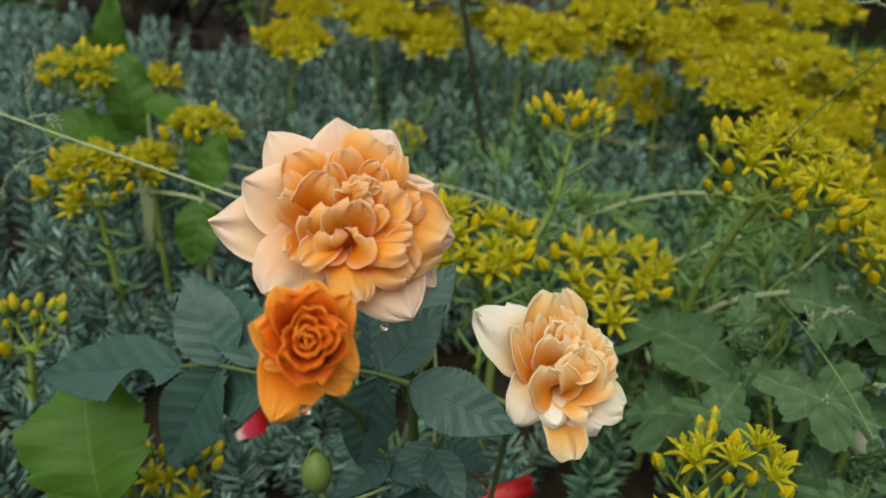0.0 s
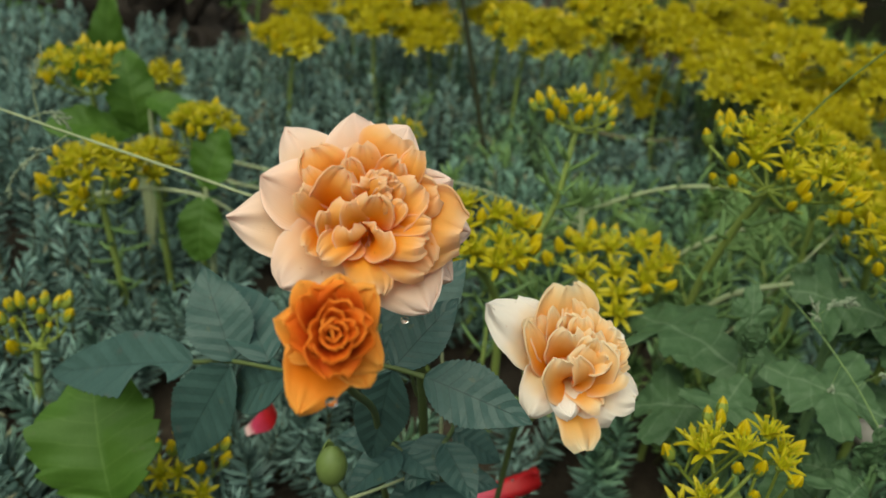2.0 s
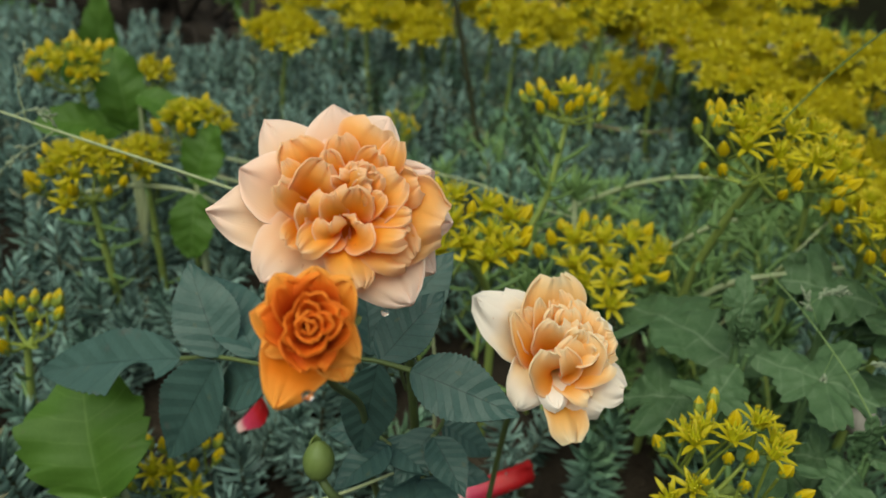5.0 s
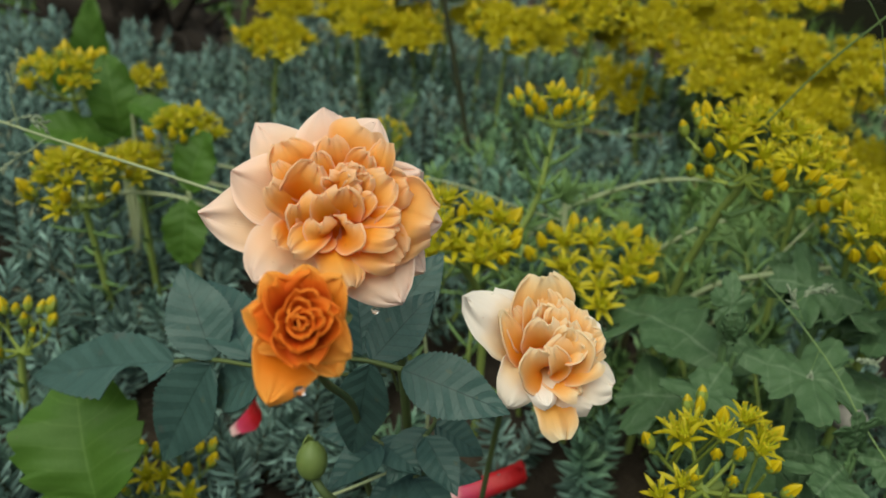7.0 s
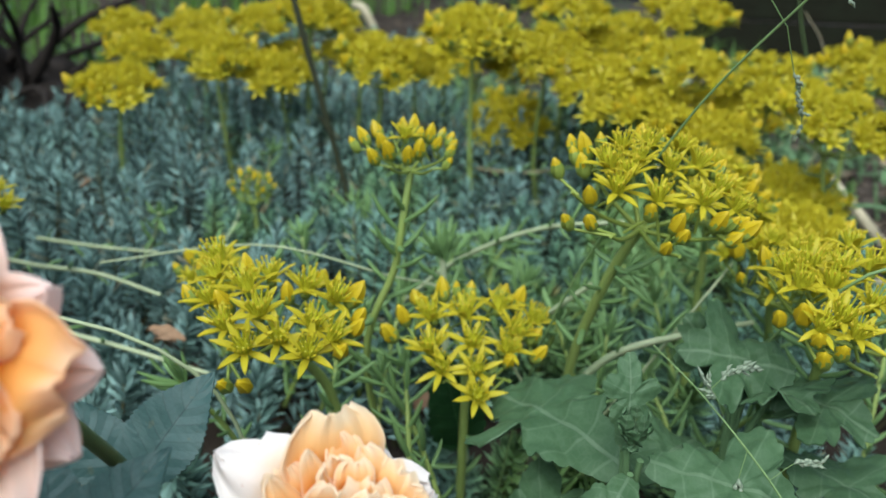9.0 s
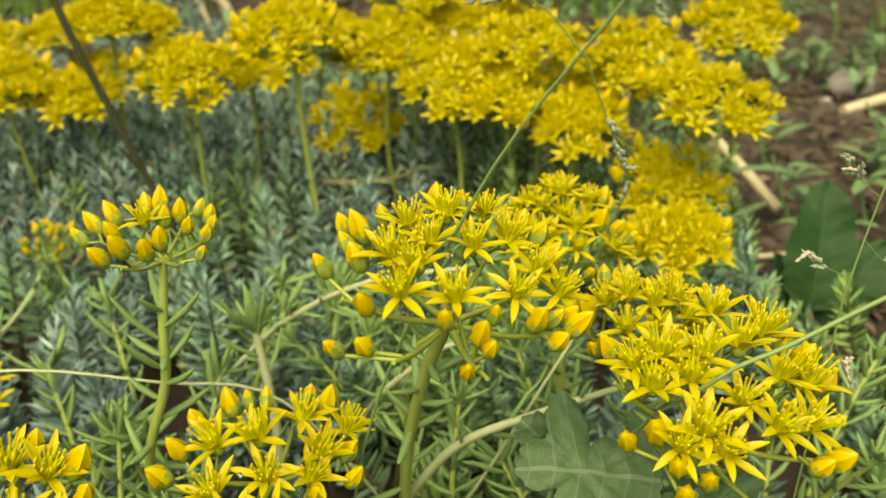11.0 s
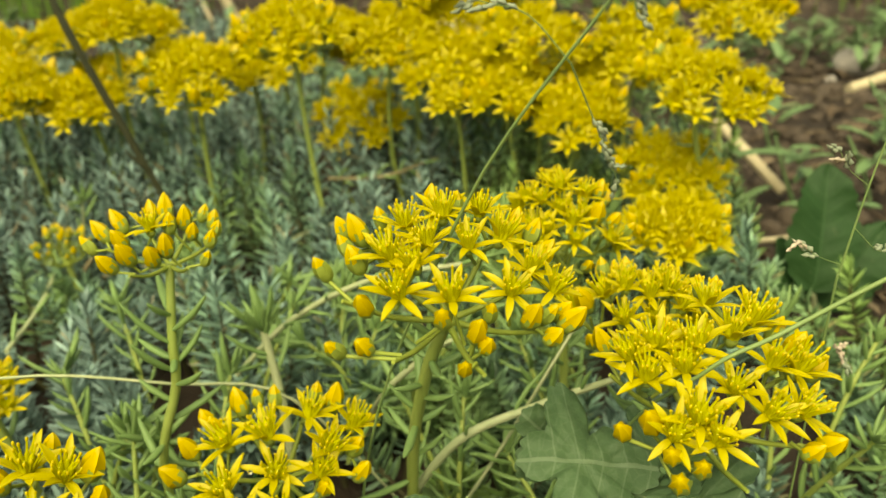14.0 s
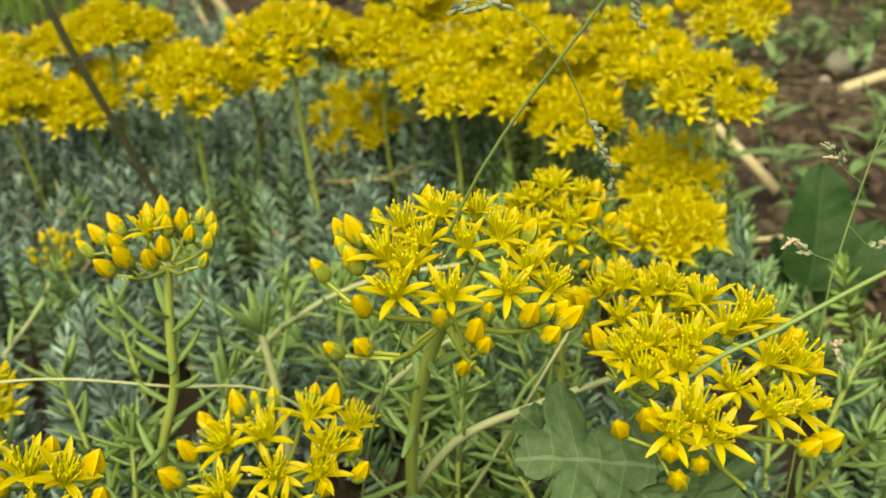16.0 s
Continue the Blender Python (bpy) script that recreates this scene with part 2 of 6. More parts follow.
c = m.ramp(m.math("ADD", v, m.math("MULTIPLY", m.noise(160), 0.25)), [(0.2, (0.80, 0.52, 0.50)), (0.34, (0.62, 0.05, 0.13)), (0.7, (0.52, 0.012, 0.02)), (1.0, (0.36, 0.008, 0.012))])
M_RED = m.colour(c).bump(m.noise(500, 5.0), 0.4, 0.0005).thin(0.15).done()
m = Nodes("dead_leaf", 0.8, 0.2)
m.colour(m.mix(m.noise(120, 5.0), (0.13, 0.07, 0.035), (0.34, 0.22, 0.13))).bump(m.noise(400, 5.0), 0.6, 0.0008)
M_DEAD = m.done()
m = Nodes("water_drop", 0.02, 0.5)
m.b.inputs["Transmission Weight"].default_value = 1.0
m.b.inputs["IOR"].default_value = 1.33
M_DROP = m.done()

m = Nodes("dry_litter", 0.8, 0.2)
m.colour(m.mix(m.noise(200, 4.0), m.ramp(m.island(), [(0.15, (0.035, 0.024, 0.016)), (0.5, (0.10, 0.07, 0.045)), (0.9, (0.34, 0.27, 0.17))]), (0.10, 0.075, 0.05)))
M_LITTER = m.bump(m.noise(600, 5.0), 0.5, 0.0006).done()


# ---- mesh helpers ----
def mesh(name, verts, faces, mats, uvs=None, slots=None, smooth=True):
    me = bpy.data.meshes.new(name)
    me.from_pydata([tuple(v) for v in verts], [], [tuple(f) for f in faces])
    for mt in mats if isinstance(mats, (list, tuple)) else [mats]:
        me.materials.append(mt)
    if slots is not None:
        me.polygons.foreach_set("material_index", np.asarray(slots, dtype=np.int32))
    me.polygons.foreach_set("use_smooth", np.full(len(me.polygons), smooth))
    if uvs is not None:
        layer = me.uv_layers.new(name="uv")
        loops = np.zeros(len(me.loops), dtype=np.int32)
        me.loops.foreach_get("vertex_index", loops)
        layer.data.foreach_set("uv", np.asarray(uvs, dtype=np.float32)[loops].ravel())
    me.update()
    if smooth and len(me.polygons) < 20000:
        me.set_sharp_from_angle(angle=radians(74))
    return me


def part(name, me, parent=None, m=None, label=""):
    """Links a mesh as one object, under a thing or a part when parent is given."""
    ob = new(name, me)
    if parent is not None:
        ob.parent = parent
    if m is not None:
        ob.matrix_basis = m
    return tagged(ob, label)


def thing(name, label, category, at=(0, 0, 0), group="", kind=""):
    ob = new(name)
    ob.empty_display_size = 0.005
    ob.location = at
    return tagged(ob, label, category, group, kind)


class Soup:
    """Collects pieces of one mesh."""

    def __init__(self):
        self.v, self.f, self.uv, self.s, self.n = [], [], [], [], 0

    def add(self, verts, faces, uvs=None, slot=0, m=None):
        verts = np.asarray(verts, dtype=float)
        if m is not None:
            a = np.array(m)
            verts = verts @ a[:3, :3].T + a[:3, 3]
        self.v.append(verts)
        self.f += [tuple(i + self.n for i in f) for f in faces]
        self.uv.append(np.zeros((len(verts), 2)) if uvs is None else np.asarray(uvs))
        self.s += [slot] * len(faces)
        self.n += len(verts)
        return self

    def mesh(self, name, mats, smooth=True):
        return mesh(name, np.concatenate(self.v), self.f, mats, np.concatenate(self.uv), self.s, smooth)


def tube(points, radii, sides=8):
    """A closed round tube along points."""
    pts = np.asarray(points, dtype=float)
    rad = np.broadcast_to(np.asarray(radii, dtype=float), (len(pts),)) if np.ndim(radii) == 0 or len(radii) == len(pts) else np.interp(np.linspace(0, 1, len(pts)), np.linspace(0, 1, len(radii)), radii)
    tan = np.gradient(pts, axis=0)
    tan /= np.linalg.norm(tan, axis=1)[:, None] + 1e-12
    ref = np.array([0.31, 0.2, 0.93]) if abs(tan[0] @ np.array([0.31, 0.2, 0.93])) < 0.9 else np.array([1.0, 0.1, 0])
    verts, uvs = [], []
    for i, (p, t) in enumerate(zip(pts, tan)):
        a = np.cross(t, ref)
        a /= np.linalg.norm(a)
        b = np.cross(t, a)
        for k in range(sides):
            w = 2 * math.pi * k / sides
            verts.append(p + rad[i] * (a * math.cos(w) + b * math.sin(w)))
            uvs.append((k / sides, i / (len(pts) - 1)))
    faces = [(i * sides + k, i * sides + (k + 1) % sides, (i + 1) * sides + (k + 1) % sides, (i + 1) * sides + k) for i in range(len(pts) - 1) for k in range(sides)]
    faces += [tuple(range(sides))[::-1], tuple((len(pts) - 1) * sides + k for k in range(sides))]
    return verts, faces, uvs


def bend(points, n=16):
    """A smooth line through a few points (Catmull-Rom)."""
    p = [np.array(q, dtype=float) for q in points]
    p = [2 * p[0] - p[1], *p, 2 * p[-1] - p[-2]]
    out, per = [], max(2, n // (len(p) - 3))
    for i in range(1, len(p) - 2):
        for k in range(per):
            t = k / per
            out.append(0.5 * (2 * p[i] + (p[i + 1] - p[i - 1]) * t + (2 * p[i - 1] - 5 * p[i] + 4 * p[i + 1] - p[i + 2]) * t * t + (3 * p[i] - p[i - 1] - 3 * p[i + 1] + p[i + 2]) * t ** 3))
    out.append(p[-2])
    return np.array(out)


def shell(grid, thick):
    """A closed thin body from a grid of points (rows along, columns across)."""
    nv, nu, _ = grid.shape
    dv, du = np.gradient(grid, axis=0), np.gradient(grid, axis=1)
    nrm = np.cross(du, dv)
    nrm /= np.linalg.norm(nrm, axis=2)[:, :, None] + 1e-12
    top, low = grid + nrm * thick / 2, grid - nrm * thick / 2
    verts = np.concatenate([top.reshape(-1, 3), low.reshape(-1, 3)])
    uv = np.stack(np.meshgrid(np.linspace(0, 1, nu), np.linspace(0, 1, nv)), axis=2).reshape(-1, 2)
    n, faces = nv * nu, []
    for i in range(nv - 1):
        for j in range(nu - 1):
            a = i * nu + j
            faces += [(a, a + 1, a + nu + 1, a + nu), (n + a, n + a + nu, n + a + nu + 1, n + a + 1)]
    ring = [j for j in range(nu)] + [i * nu + nu - 1 for i in range(1, nv)] + [(nv - 1) * nu + j for j in range(nu - 2, -1, -1)] + [i * nu for i in range(nv - 2, 0, -1)]
    faces += [(ring[k - 1], n + ring[k - 1], n + ring[k], ring[k]) for k in range(len(ring))]
    return verts, faces, np.concatenate([uv, uv])


def smooth01(x):
    x = np.clip(x, 0, 1)
    return x * x * (3 - 2 * x)


def aim(base, tip, up=(0, 0, 1)):
    """The pose of a leaf whose foot is at base and whose tip points to tip, facing up; and its length."""
    b, t, u = Vector(base), Vector(tip), Vector(up)
    y = (t - b).normalized()
    x = y.cross(u).normalized()
    z = x.cross(y)
    m = Matrix((x, y, z)).transposed().to_4x4()
    m.translation = b
    return m, (t - b).length


# ---- leaves ----
def leaf_grid(length, width, outline, nu=11, nv=40, shear=0.0, fold=0.2, droop=0.4, wave=0.0, quilt=0.0, pairs=7, seed=0):
    rng = np.random.default_rng(seed)
    v = np.linspace(0, 1, nv)[:, None]
    s = np.linspace(-1, 1, nu)[None, :]
    w = width / 2 * outline(v)
    x = s * w
    y = v * length + shear * np.abs(x)
    z = np.abs(x) * fold
    a = rng.uniform(0, 6.3, 4)
    z = z + wave * (width * 0.12) * (np.sin(v * 9 + a[0] + s * 2) * np.abs(s) + 0.5 * np.sin(v * 17 + a[1]) * s)
    z = z + quilt * length * 0.012 * np.abs(np.sin((v - 0.16 * np.abs(s)) * pairs * math.pi)) * (1 - np.abs(s) ** 3) * np.minimum(1, np.abs(s) * 4)
    k = droop if abs(droop) > 1e-3 else 1e-3
    turn = k * (y / length)
    r = length / (2 * math.sin(k / 2))
    yy, zz = r * np.sin(turn) + z * np.sin(turn), -r * (1 - np.cos(turn)) + z * np.cos(turn)
    c, d = math.cos(k / 2), math.sin(k / 2)
    yy, zz = yy * c - zz * d, yy * d + zz * c
    return np.stack(np.broadcast_arrays(x, yy, zz), axis=2)


def rose_outline(v, teeth=22):
    body = np.where(v < 0.40, np.clip(1 - ((v - 0.40) / 0.40) ** 2, 0, 1) ** 0.62, 1 - np.clip((v - 0.40) / 0.60, 0, 1) ** 1.45)
    saw = (v * teeth) % 1.0
    return body * (1 - 0.10 * (1 - saw)) + 0.015


def bitten_outline(v):
    """A rose leaflet from which one side has been eaten."""
    return rose_outline(v)


def broad_outline(v):
    return np.clip(np.sin(np.pi * np.clip(v, 0, 1) ** 0.75), 0, 1) ** 0.6 * (1 + 0.05 * np.sin(v * 60)) + 0.012


def weed_outline(v):
    """A sow-thistle leaf: broad, with shallow pointed teeth."""
    saw = (v * 6.0) % 1.0
    return np.clip(np.sin(np.pi * np.clip(v, 0.03, 0.985) ** 0.9), 0, 1) ** 0.5 * (0.88 + 0.14 * saw) + 0.01


LEAF_UP = (0.05, -0.55, 0.83)


def leaf_part(name, parent, base, tip, width, outline, material, up=LEAF_UP, thick=0.00035, label="", **how):
    m, length = aim(base, tip, up)
    grid = leaf_grid(length, width, outline, **how)
    if outline is bitten_outline:
        nv, nu, _ = grid.shape
        for i in range(nv):
            t = i / (nv - 1)
            keep = 1 - 0.93 * max(0.0, 1 - ((t - 0.24) / 0.13) ** 2) ** 0.5 if abs(t - 0.24) < 0.13 else 1.0
            for j in range(nu // 2):
                grid[i, j] = grid[i, nu // 2] + (grid[i, j] - grid[i, nu // 2]) * keep
    v, f, uv = shell(grid, thick)
    return part(name, mesh(name, v, f, material, uv), parent, Matrix.Translation(-Vector(parent.location)) @ m if parent.parent is None else m, label)


def lobed_part(name, parent, base, tip, width, material, up=LEAF_UP, thick=0.0005, lobes=5, depth=0.56, droop=0.5, seed=0, rings=14, spokes=150, label=""):
    """A blunt-lobed, scalloped blade, built in rings round a point on its midrib."""
    m, L = aim(base, tip, up)
    rng = np.random.default_rng(seed)
    a = np.linspace(-math.pi, math.pi, spokes + 1)[None, :]
    q = np.linspace(0, 1, rings)[:, None]
    ph = rng.uniform(0, 6.3, 4)
    edge = 1 / np.sqrt((np.sin(a) / (width / 2)) ** 2 + (np.cos(a) / np.where(np.cos(a) > 0, L * 0.46, L * 0.58)) ** 2)
    cut = ((1 - np.cos(lobes * a + 0.25 * np.sin(2 * a + ph[0]))) / 2) ** 2.0 * (0.75 + 0.25 * np.sin(2 * a + ph[0])) * smooth01((2.75 - np.abs(a)) / 0.6)
    scallop = np.abs(np.cos(lobes * 1.5 * a + 0.4 * np.sin(a + ph[1])))
    edge = edge * (1 - depth * cut) * (0.88 + 0.12 * scallop ** 0.7) * (0.93 + 0.07 * np.abs(np.sin(lobes * 3.5 * a + 0.7 * np.sin(2 * a + ph[3]))) ** 0.6) * (1 + 0.05 * np.sin(2 * a + ph[2]))
    # the foot of the blade narrows into its stalk
    edge = edge * (1 - 0.30 * smooth01((np.abs(a) - 1.7) / 0.7) * smooth01((3.14 - np.abs(a)) / 0.5))
    r = edge * q
    x, y = r * np.sin(a), L * 0.56 + r * np.cos(a)
    rel = r / (width / 2)
    z = 0.12 * np.abs(x) - droop * 0.16 * width * rel ** 2 + 0.06 * width * np.sin(3 * a + ph[3]) * q ** 2 + 0.018 * width * np.cos(lobes * 2 * a) * q * q
    z = z + 0.012 * width * (np.sin(x / width * 23 + ph[0]) * np.sin(y / L * 21 + ph[1]) + 0.6 * np.sin(x / width * 41 + ph[2]) * np.sin(y / L * 37 + ph[3]))
    grid = np.stack(np.broadcast_arrays(x, y, z), axis=2)[:, ::-1]
    v, f, _ = shell(grid, thick)
    uv = np.stack([0.5 + v[:, 0] / width * 0.9, v[:, 1] / L], axis=1)
    return part(name, mesh(name, v, f, material, uv), parent, Matrix.Translation(-Vector(parent.location)) @ m, label)


def tube_part(name, parent, points, radii, material, sides=8, n=18, label=""):
    v, f, uv = tube(bend(points, n) - np.array(parent.location), radii, sides)
    return part(name, mesh(name, v, f, material, uv), parent, None, label)


# ---- roses ----
def petal_grid(phi, r0, z0, length, width, a0, a1, cup, curl=0.0, roll=0.0, point=0.6, ruffle=0.0, skew=0.0, seed=0, nu=17, nv=20, fold=0.06, twist=0.0, tip=0.0):
    """One petal of a bloom whose axis is z. a0 and a1: the lean from the axis at foot and tip, in degrees."""
    rng = np.random.default_rng(seed)
    v = np.linspace(0, 1, nv)
    al = np.radians(a0 + (a1 - a0) * v ** 1.2) + curl * smooth01((v - 0.62) / 0.38)
    r = r0 + np.concatenate([[0], np.cumsum(np.sin((al[1:] + al[:-1]) / 2))]) * length / (nv - 1)
    z = z0 + np.concatenate([[0], np.cumsum(np.cos((al[1:] + al[:-1]) / 2))]) * length / (nv - 1)
    rise = 0.34 + 0.66 * smooth01(v / 0.58)
    fall = np.where(v > 0.5, np.clip(1 - np.clip((v - 0.5) / 0.5, 0, 1) ** 2.3, 0, 1) ** point, 1.0)
    w = width / 2 * rise * np.maximum(fall, 0.02)
    s = np.linspace(-1, 1, nu)
    x = s[None, :] * w[:, None]
    k = cup / (width / 2)
    lat = np.sin(k * x) / k
    inn = (1 - np.cos(k * x)) / k
    p = rng.uniform(0, 6.3, 3)
    inn = inn - roll * width * np.clip(np.abs(s)[None, :] - 0.35, 0, 1) ** 2 * smooth01((v[:, None] - 0.25) / 0.5)
    inn = inn + ruffle * width * (np.sin(s[None, :] * 4.5 + p[0] + v[:, None] * 3) * 0.6 + np.sin(s[None, :] * 8 + p[1]) * 0.3) * v[:, None] ** 2
    # broad uneven folds, and a crease towards the tip
    sx, vy = s[None, :], v[:, None]
    inn = inn + fold * width * vy * (np.sin(2.3 * sx + 4.1 * vy + p[2]) * 0.5 + np.sin(5.2 * sx * vy - 3.0 * vy + 2 * p[1]) * 0.28 + np.sin(1.3 * sx - 6.5 * vy + p[0]) * 0.22)
    inn = inn + 0.10 * width * smooth01((vy - 0.55) / 0.45) * np.maximum(0, 1 - np.abs(sx - 0.3 * np.sin(p[2])) * 2.2) * np.sign(np.sin(p[1] * 3))
    lat = lat + skew * width * (v[:, None] ** 2)
    rr = r[:, None] - inn * np.cos(al)[:, None]
    zz = z[:, None] + inn * np.sin(al)[:, None]
    # the petal may turn about its own foot, and lean sideways
    dr = rr - r0
    c, sn = math.cos(twist), math.sin(twist)
    rr, lat = r0 + dr * c - lat * sn, dr * sn + lat * c
    lat = lat + tip * (zz - z0)
    c, sn = math.cos(phi), math.sin(phi)
    return np.stack([rr * c - lat * sn, rr * sn + lat * c, zz], axis=2)


def facing(at, axis, spin=0.0):
    z = Vector(axis).normalized()
    x = Vector((0, 0, 1)).cross(z).normalized()
    m = Matrix((x, z.cross(x), z)).transposed().to_4x4()
    m.translation = Vector(at)
    return m @ Matrix.Rotation(spin, 4, "Z")


def rose_foot(bloom, at, root, sink, r=0.0014, mids=()):
    """Hip, sepals and stem behind a bloom; the stem runs to root in the soil."""
    inv = bloom.matrix_basis.inverted()
    low = Matrix.Translation(sink)
    v, f, uv = tube([(0, 0, z) for z in (-0.009, -0.0075, -0.005, -0.002, 0.0005)], [0.0013, 0.0026, 0.0032, 0.0030, 0.0034], 12)
    part("hip", mesh("hip", v, f, M_STEMRED, uv), bloom, low)
    for k in range(5):
        g = petal_grid(k * 1.2566 + 0.3, 0.002, -0.002, 0.0095, 0.0034, 110, 160, 0.5, point=1.0, seed=k, nu=7, nv=12)
        v, f, uv = shell(g, 0.0004)
        part("sepal", mesh("sepal", v, f, M_STEMRED, uv), bloom, low)
    pts = [inv @ Vector(p) for p in (bloom.matrix_basis @ (Vector(sink) + Vector((0, 0, -0.0085))), *mids, root)]
    v, f, uv = tube(bend(pts, 24), [r * 0.8, r, r * 1.25], 8)
    part("stem", mesh("stem", v, f, M_STEMRED, uv), bloom)


def laid_petal(sink, knee, tip, width, hint, cup, curl, point, roll, ruffle, seed, nu=19, nv=26):
    """A petal that rises from the receptacle at sink, flares at knee and ends at tip; hint is the way its face looks."""
    rng = np.random.default_rng(seed)
    p = rng.uniform(0, 6.3, 4)
    v, s = np.linspace(0, 1, nv)[:, None], np.linspace(-1, 1, nu)
    r, k, t, n = (np.array(q, dtype=float) for q in (sink, knee, tip, hint))
    mid = (1 - v) ** 2 * r + 2 * v * (1 - v) * k + v * v * t
    tan = np.gradient(mid, axis=0)
    tan /= np.linalg.norm(tan, axis=1)[:, None] + 1e-12
    nrm = n[None, :] - (tan @ n)[:, None] * tan
    nrm /= np.linalg.norm(nrm, axis=1)[:, None] + 1e-12
    side = np.cross(tan, nrm)
    v = v[:, 0]
    rise = 0.16 + 0.84 * smooth01(v / 0.62)
    brow = rng.uniform(0.58, 0.66) + (0.16 if point < 0.6 else 0.0)
    fall = np.where(v > brow, np.clip(1 - np.clip((v - brow) / (1 - brow), 0, 1) ** 2.2, 0, 1) ** point, 1.0)
    w = width / 2 * rise * np.maximum(fall, 0.012 if point > 0.6 else rng.uniform(0.25, 0.5))
    x = s[None, :] * w[:, None]
    c = cup / (width / 2)
    lat, inn = np.sin(c * x) / c, (1 - np.cos(c * x)) / c
    late = smooth01((v - 0.45) / 0.5)[:, None]
    S, V = s[None, :], v[:, None]
    # the rim turns back, unevenly, more on one side than the other
    one, two = rng.uniform(0.5, 1.4, 2)
    inn = inn - roll * width * late * (one * np.clip(S - 0.25, 0, 1) ** 2 + two * np.clip(-S - 0.25, 0, 1) ** 2) * 1.1
    inn = inn + ruffle * width * V ** 2 * (0.6 * np.sin(3.6 * S + p[0] + 2.5 * V) + 0.35 * np.sin(7.5 * S + p[1]) * np.abs(S))
    inn = inn + 0.05 * width * late * np.exp(-((S - 0.25 * math.sin(p[2])) * 3.2) ** 2)
    inn = inn - curl * width * smooth01((V - 0.74) / 0.26) ** 2 * (1 - 0.3 * np.abs(S))
    inn = inn + ruffle * width * smooth01((np.maximum(np.abs(S), V) - 0.72) / 0.28) * (0.35 * np.sin(9 * S + 7 * V + p[3]) + 0.22 * np.sin(17 * S - 5 * V + p[0]))
    # small nicks in the rim
    lat = lat * (1 + 0.035 * np.sin(11 * V + p[3]) + 0.02 * np.sin(29 * V + p[2]))
    slip = 0.10 * width * math.sin(p[1]) * V ** 3
    return mid[:, None, :] + side[:, None, :] * (lat + slip)[:, :, None] + nrm[:, None, :] * inn[:, :, None]


def laid_rose(at, axis, root, mids, sink, centre, whorls, label, seed, deep=0.4, stalk=0.0014):
    """A rose whose petals are laid one by one, whorl by whorl; rows hold knee, tip and width in millimetres, seen down the bloom's axis."""
    rng = random.Random(seed)
    ob = thing("rose", label, "rose", at, "garden roses")
    ob.matrix_basis = facing(at, axis)
    mm = lambda q: Vector(q) / 1000
    for n, (rows, material, open_, cup, curl, roll, point, wavy) in enumerate(whorls):
        for kx, ky, kz, tx, ty, tz, wide in rows:
            hint = (centre[0] - tx, centre[1] - ty, open_)
            foot = Vector(sink) if n < 2 else Vector((kx, ky, kz)).lerp(Vector(sink), deep)
            g = laid_petal(mm(foot), mm((kx, ky, kz)), mm((tx, ty, tz)), wide / 1000, Vector(hint).normalized(), cup * rng.uniform(0.75, 1.25), rng.uniform(*curl), rng.uniform(*point), rng.uniform(*roll), rng.uniform(*wavy), rng.randrange(9999))
            v, f, uv = shell(g, 0.00042)
            part("petal", mesh("petal", v, f, material, uv), ob)
    rose_foot(ob, at, root, mm(sink), stalk, mids)
    return ob


# ---- stonecrop flowers ----
def slope(y):
    """The bed falls towards its near edge."""
    return -0.26 * min(0.30, max(0.0, 0.44 - y))


def bank(x, y):
    """Behind the bed the soil rises in a low bank, which runs out before the board."""
    return 0.28 * min(1.2, max(0.0, y - 1.02)) * smooth01((0.85 - x) / 0.55)


def star_petal(seed):
    rng = np.random.default_rng(seed)
    nv, nu = 6, 5
    v = np.linspace(0, 1, nv)
    s = np.linspace(-1, 1, nu)
    w = 0.00088 * np.array([0.55, 0.85, 1.0, 0.92, 0.62, 0.05])
    lift = np.radians(38 + rng.uniform(-16, 16)) - v * rng.uniform(0.1, 0.75)
    L = 0.0076 * rng.uniform(0.92, 1.08)
    y = 0.0008 + np.concatenate([[0], np.cumsum(np.cos(lift[1:]))]) * L / (nv - 1)
    z = np.concatenate([[0], np.cumsum(np.sin(lift[1:]))]) * L / (nv - 1)
    x = s[None, :] * w[:, None]
    g = np.stack(np.broadcast_arrays(x, y[:, None], z[:, None] + 0.55 * np.abs(x) ** 1.2 * 2.0), axis=2)
    return shell(g, 0.0003)


PETALS = [mesh("petal", *star_petal(k)[:2], M_YELLOW, star_petal(k)[2]) for k in range(8)]


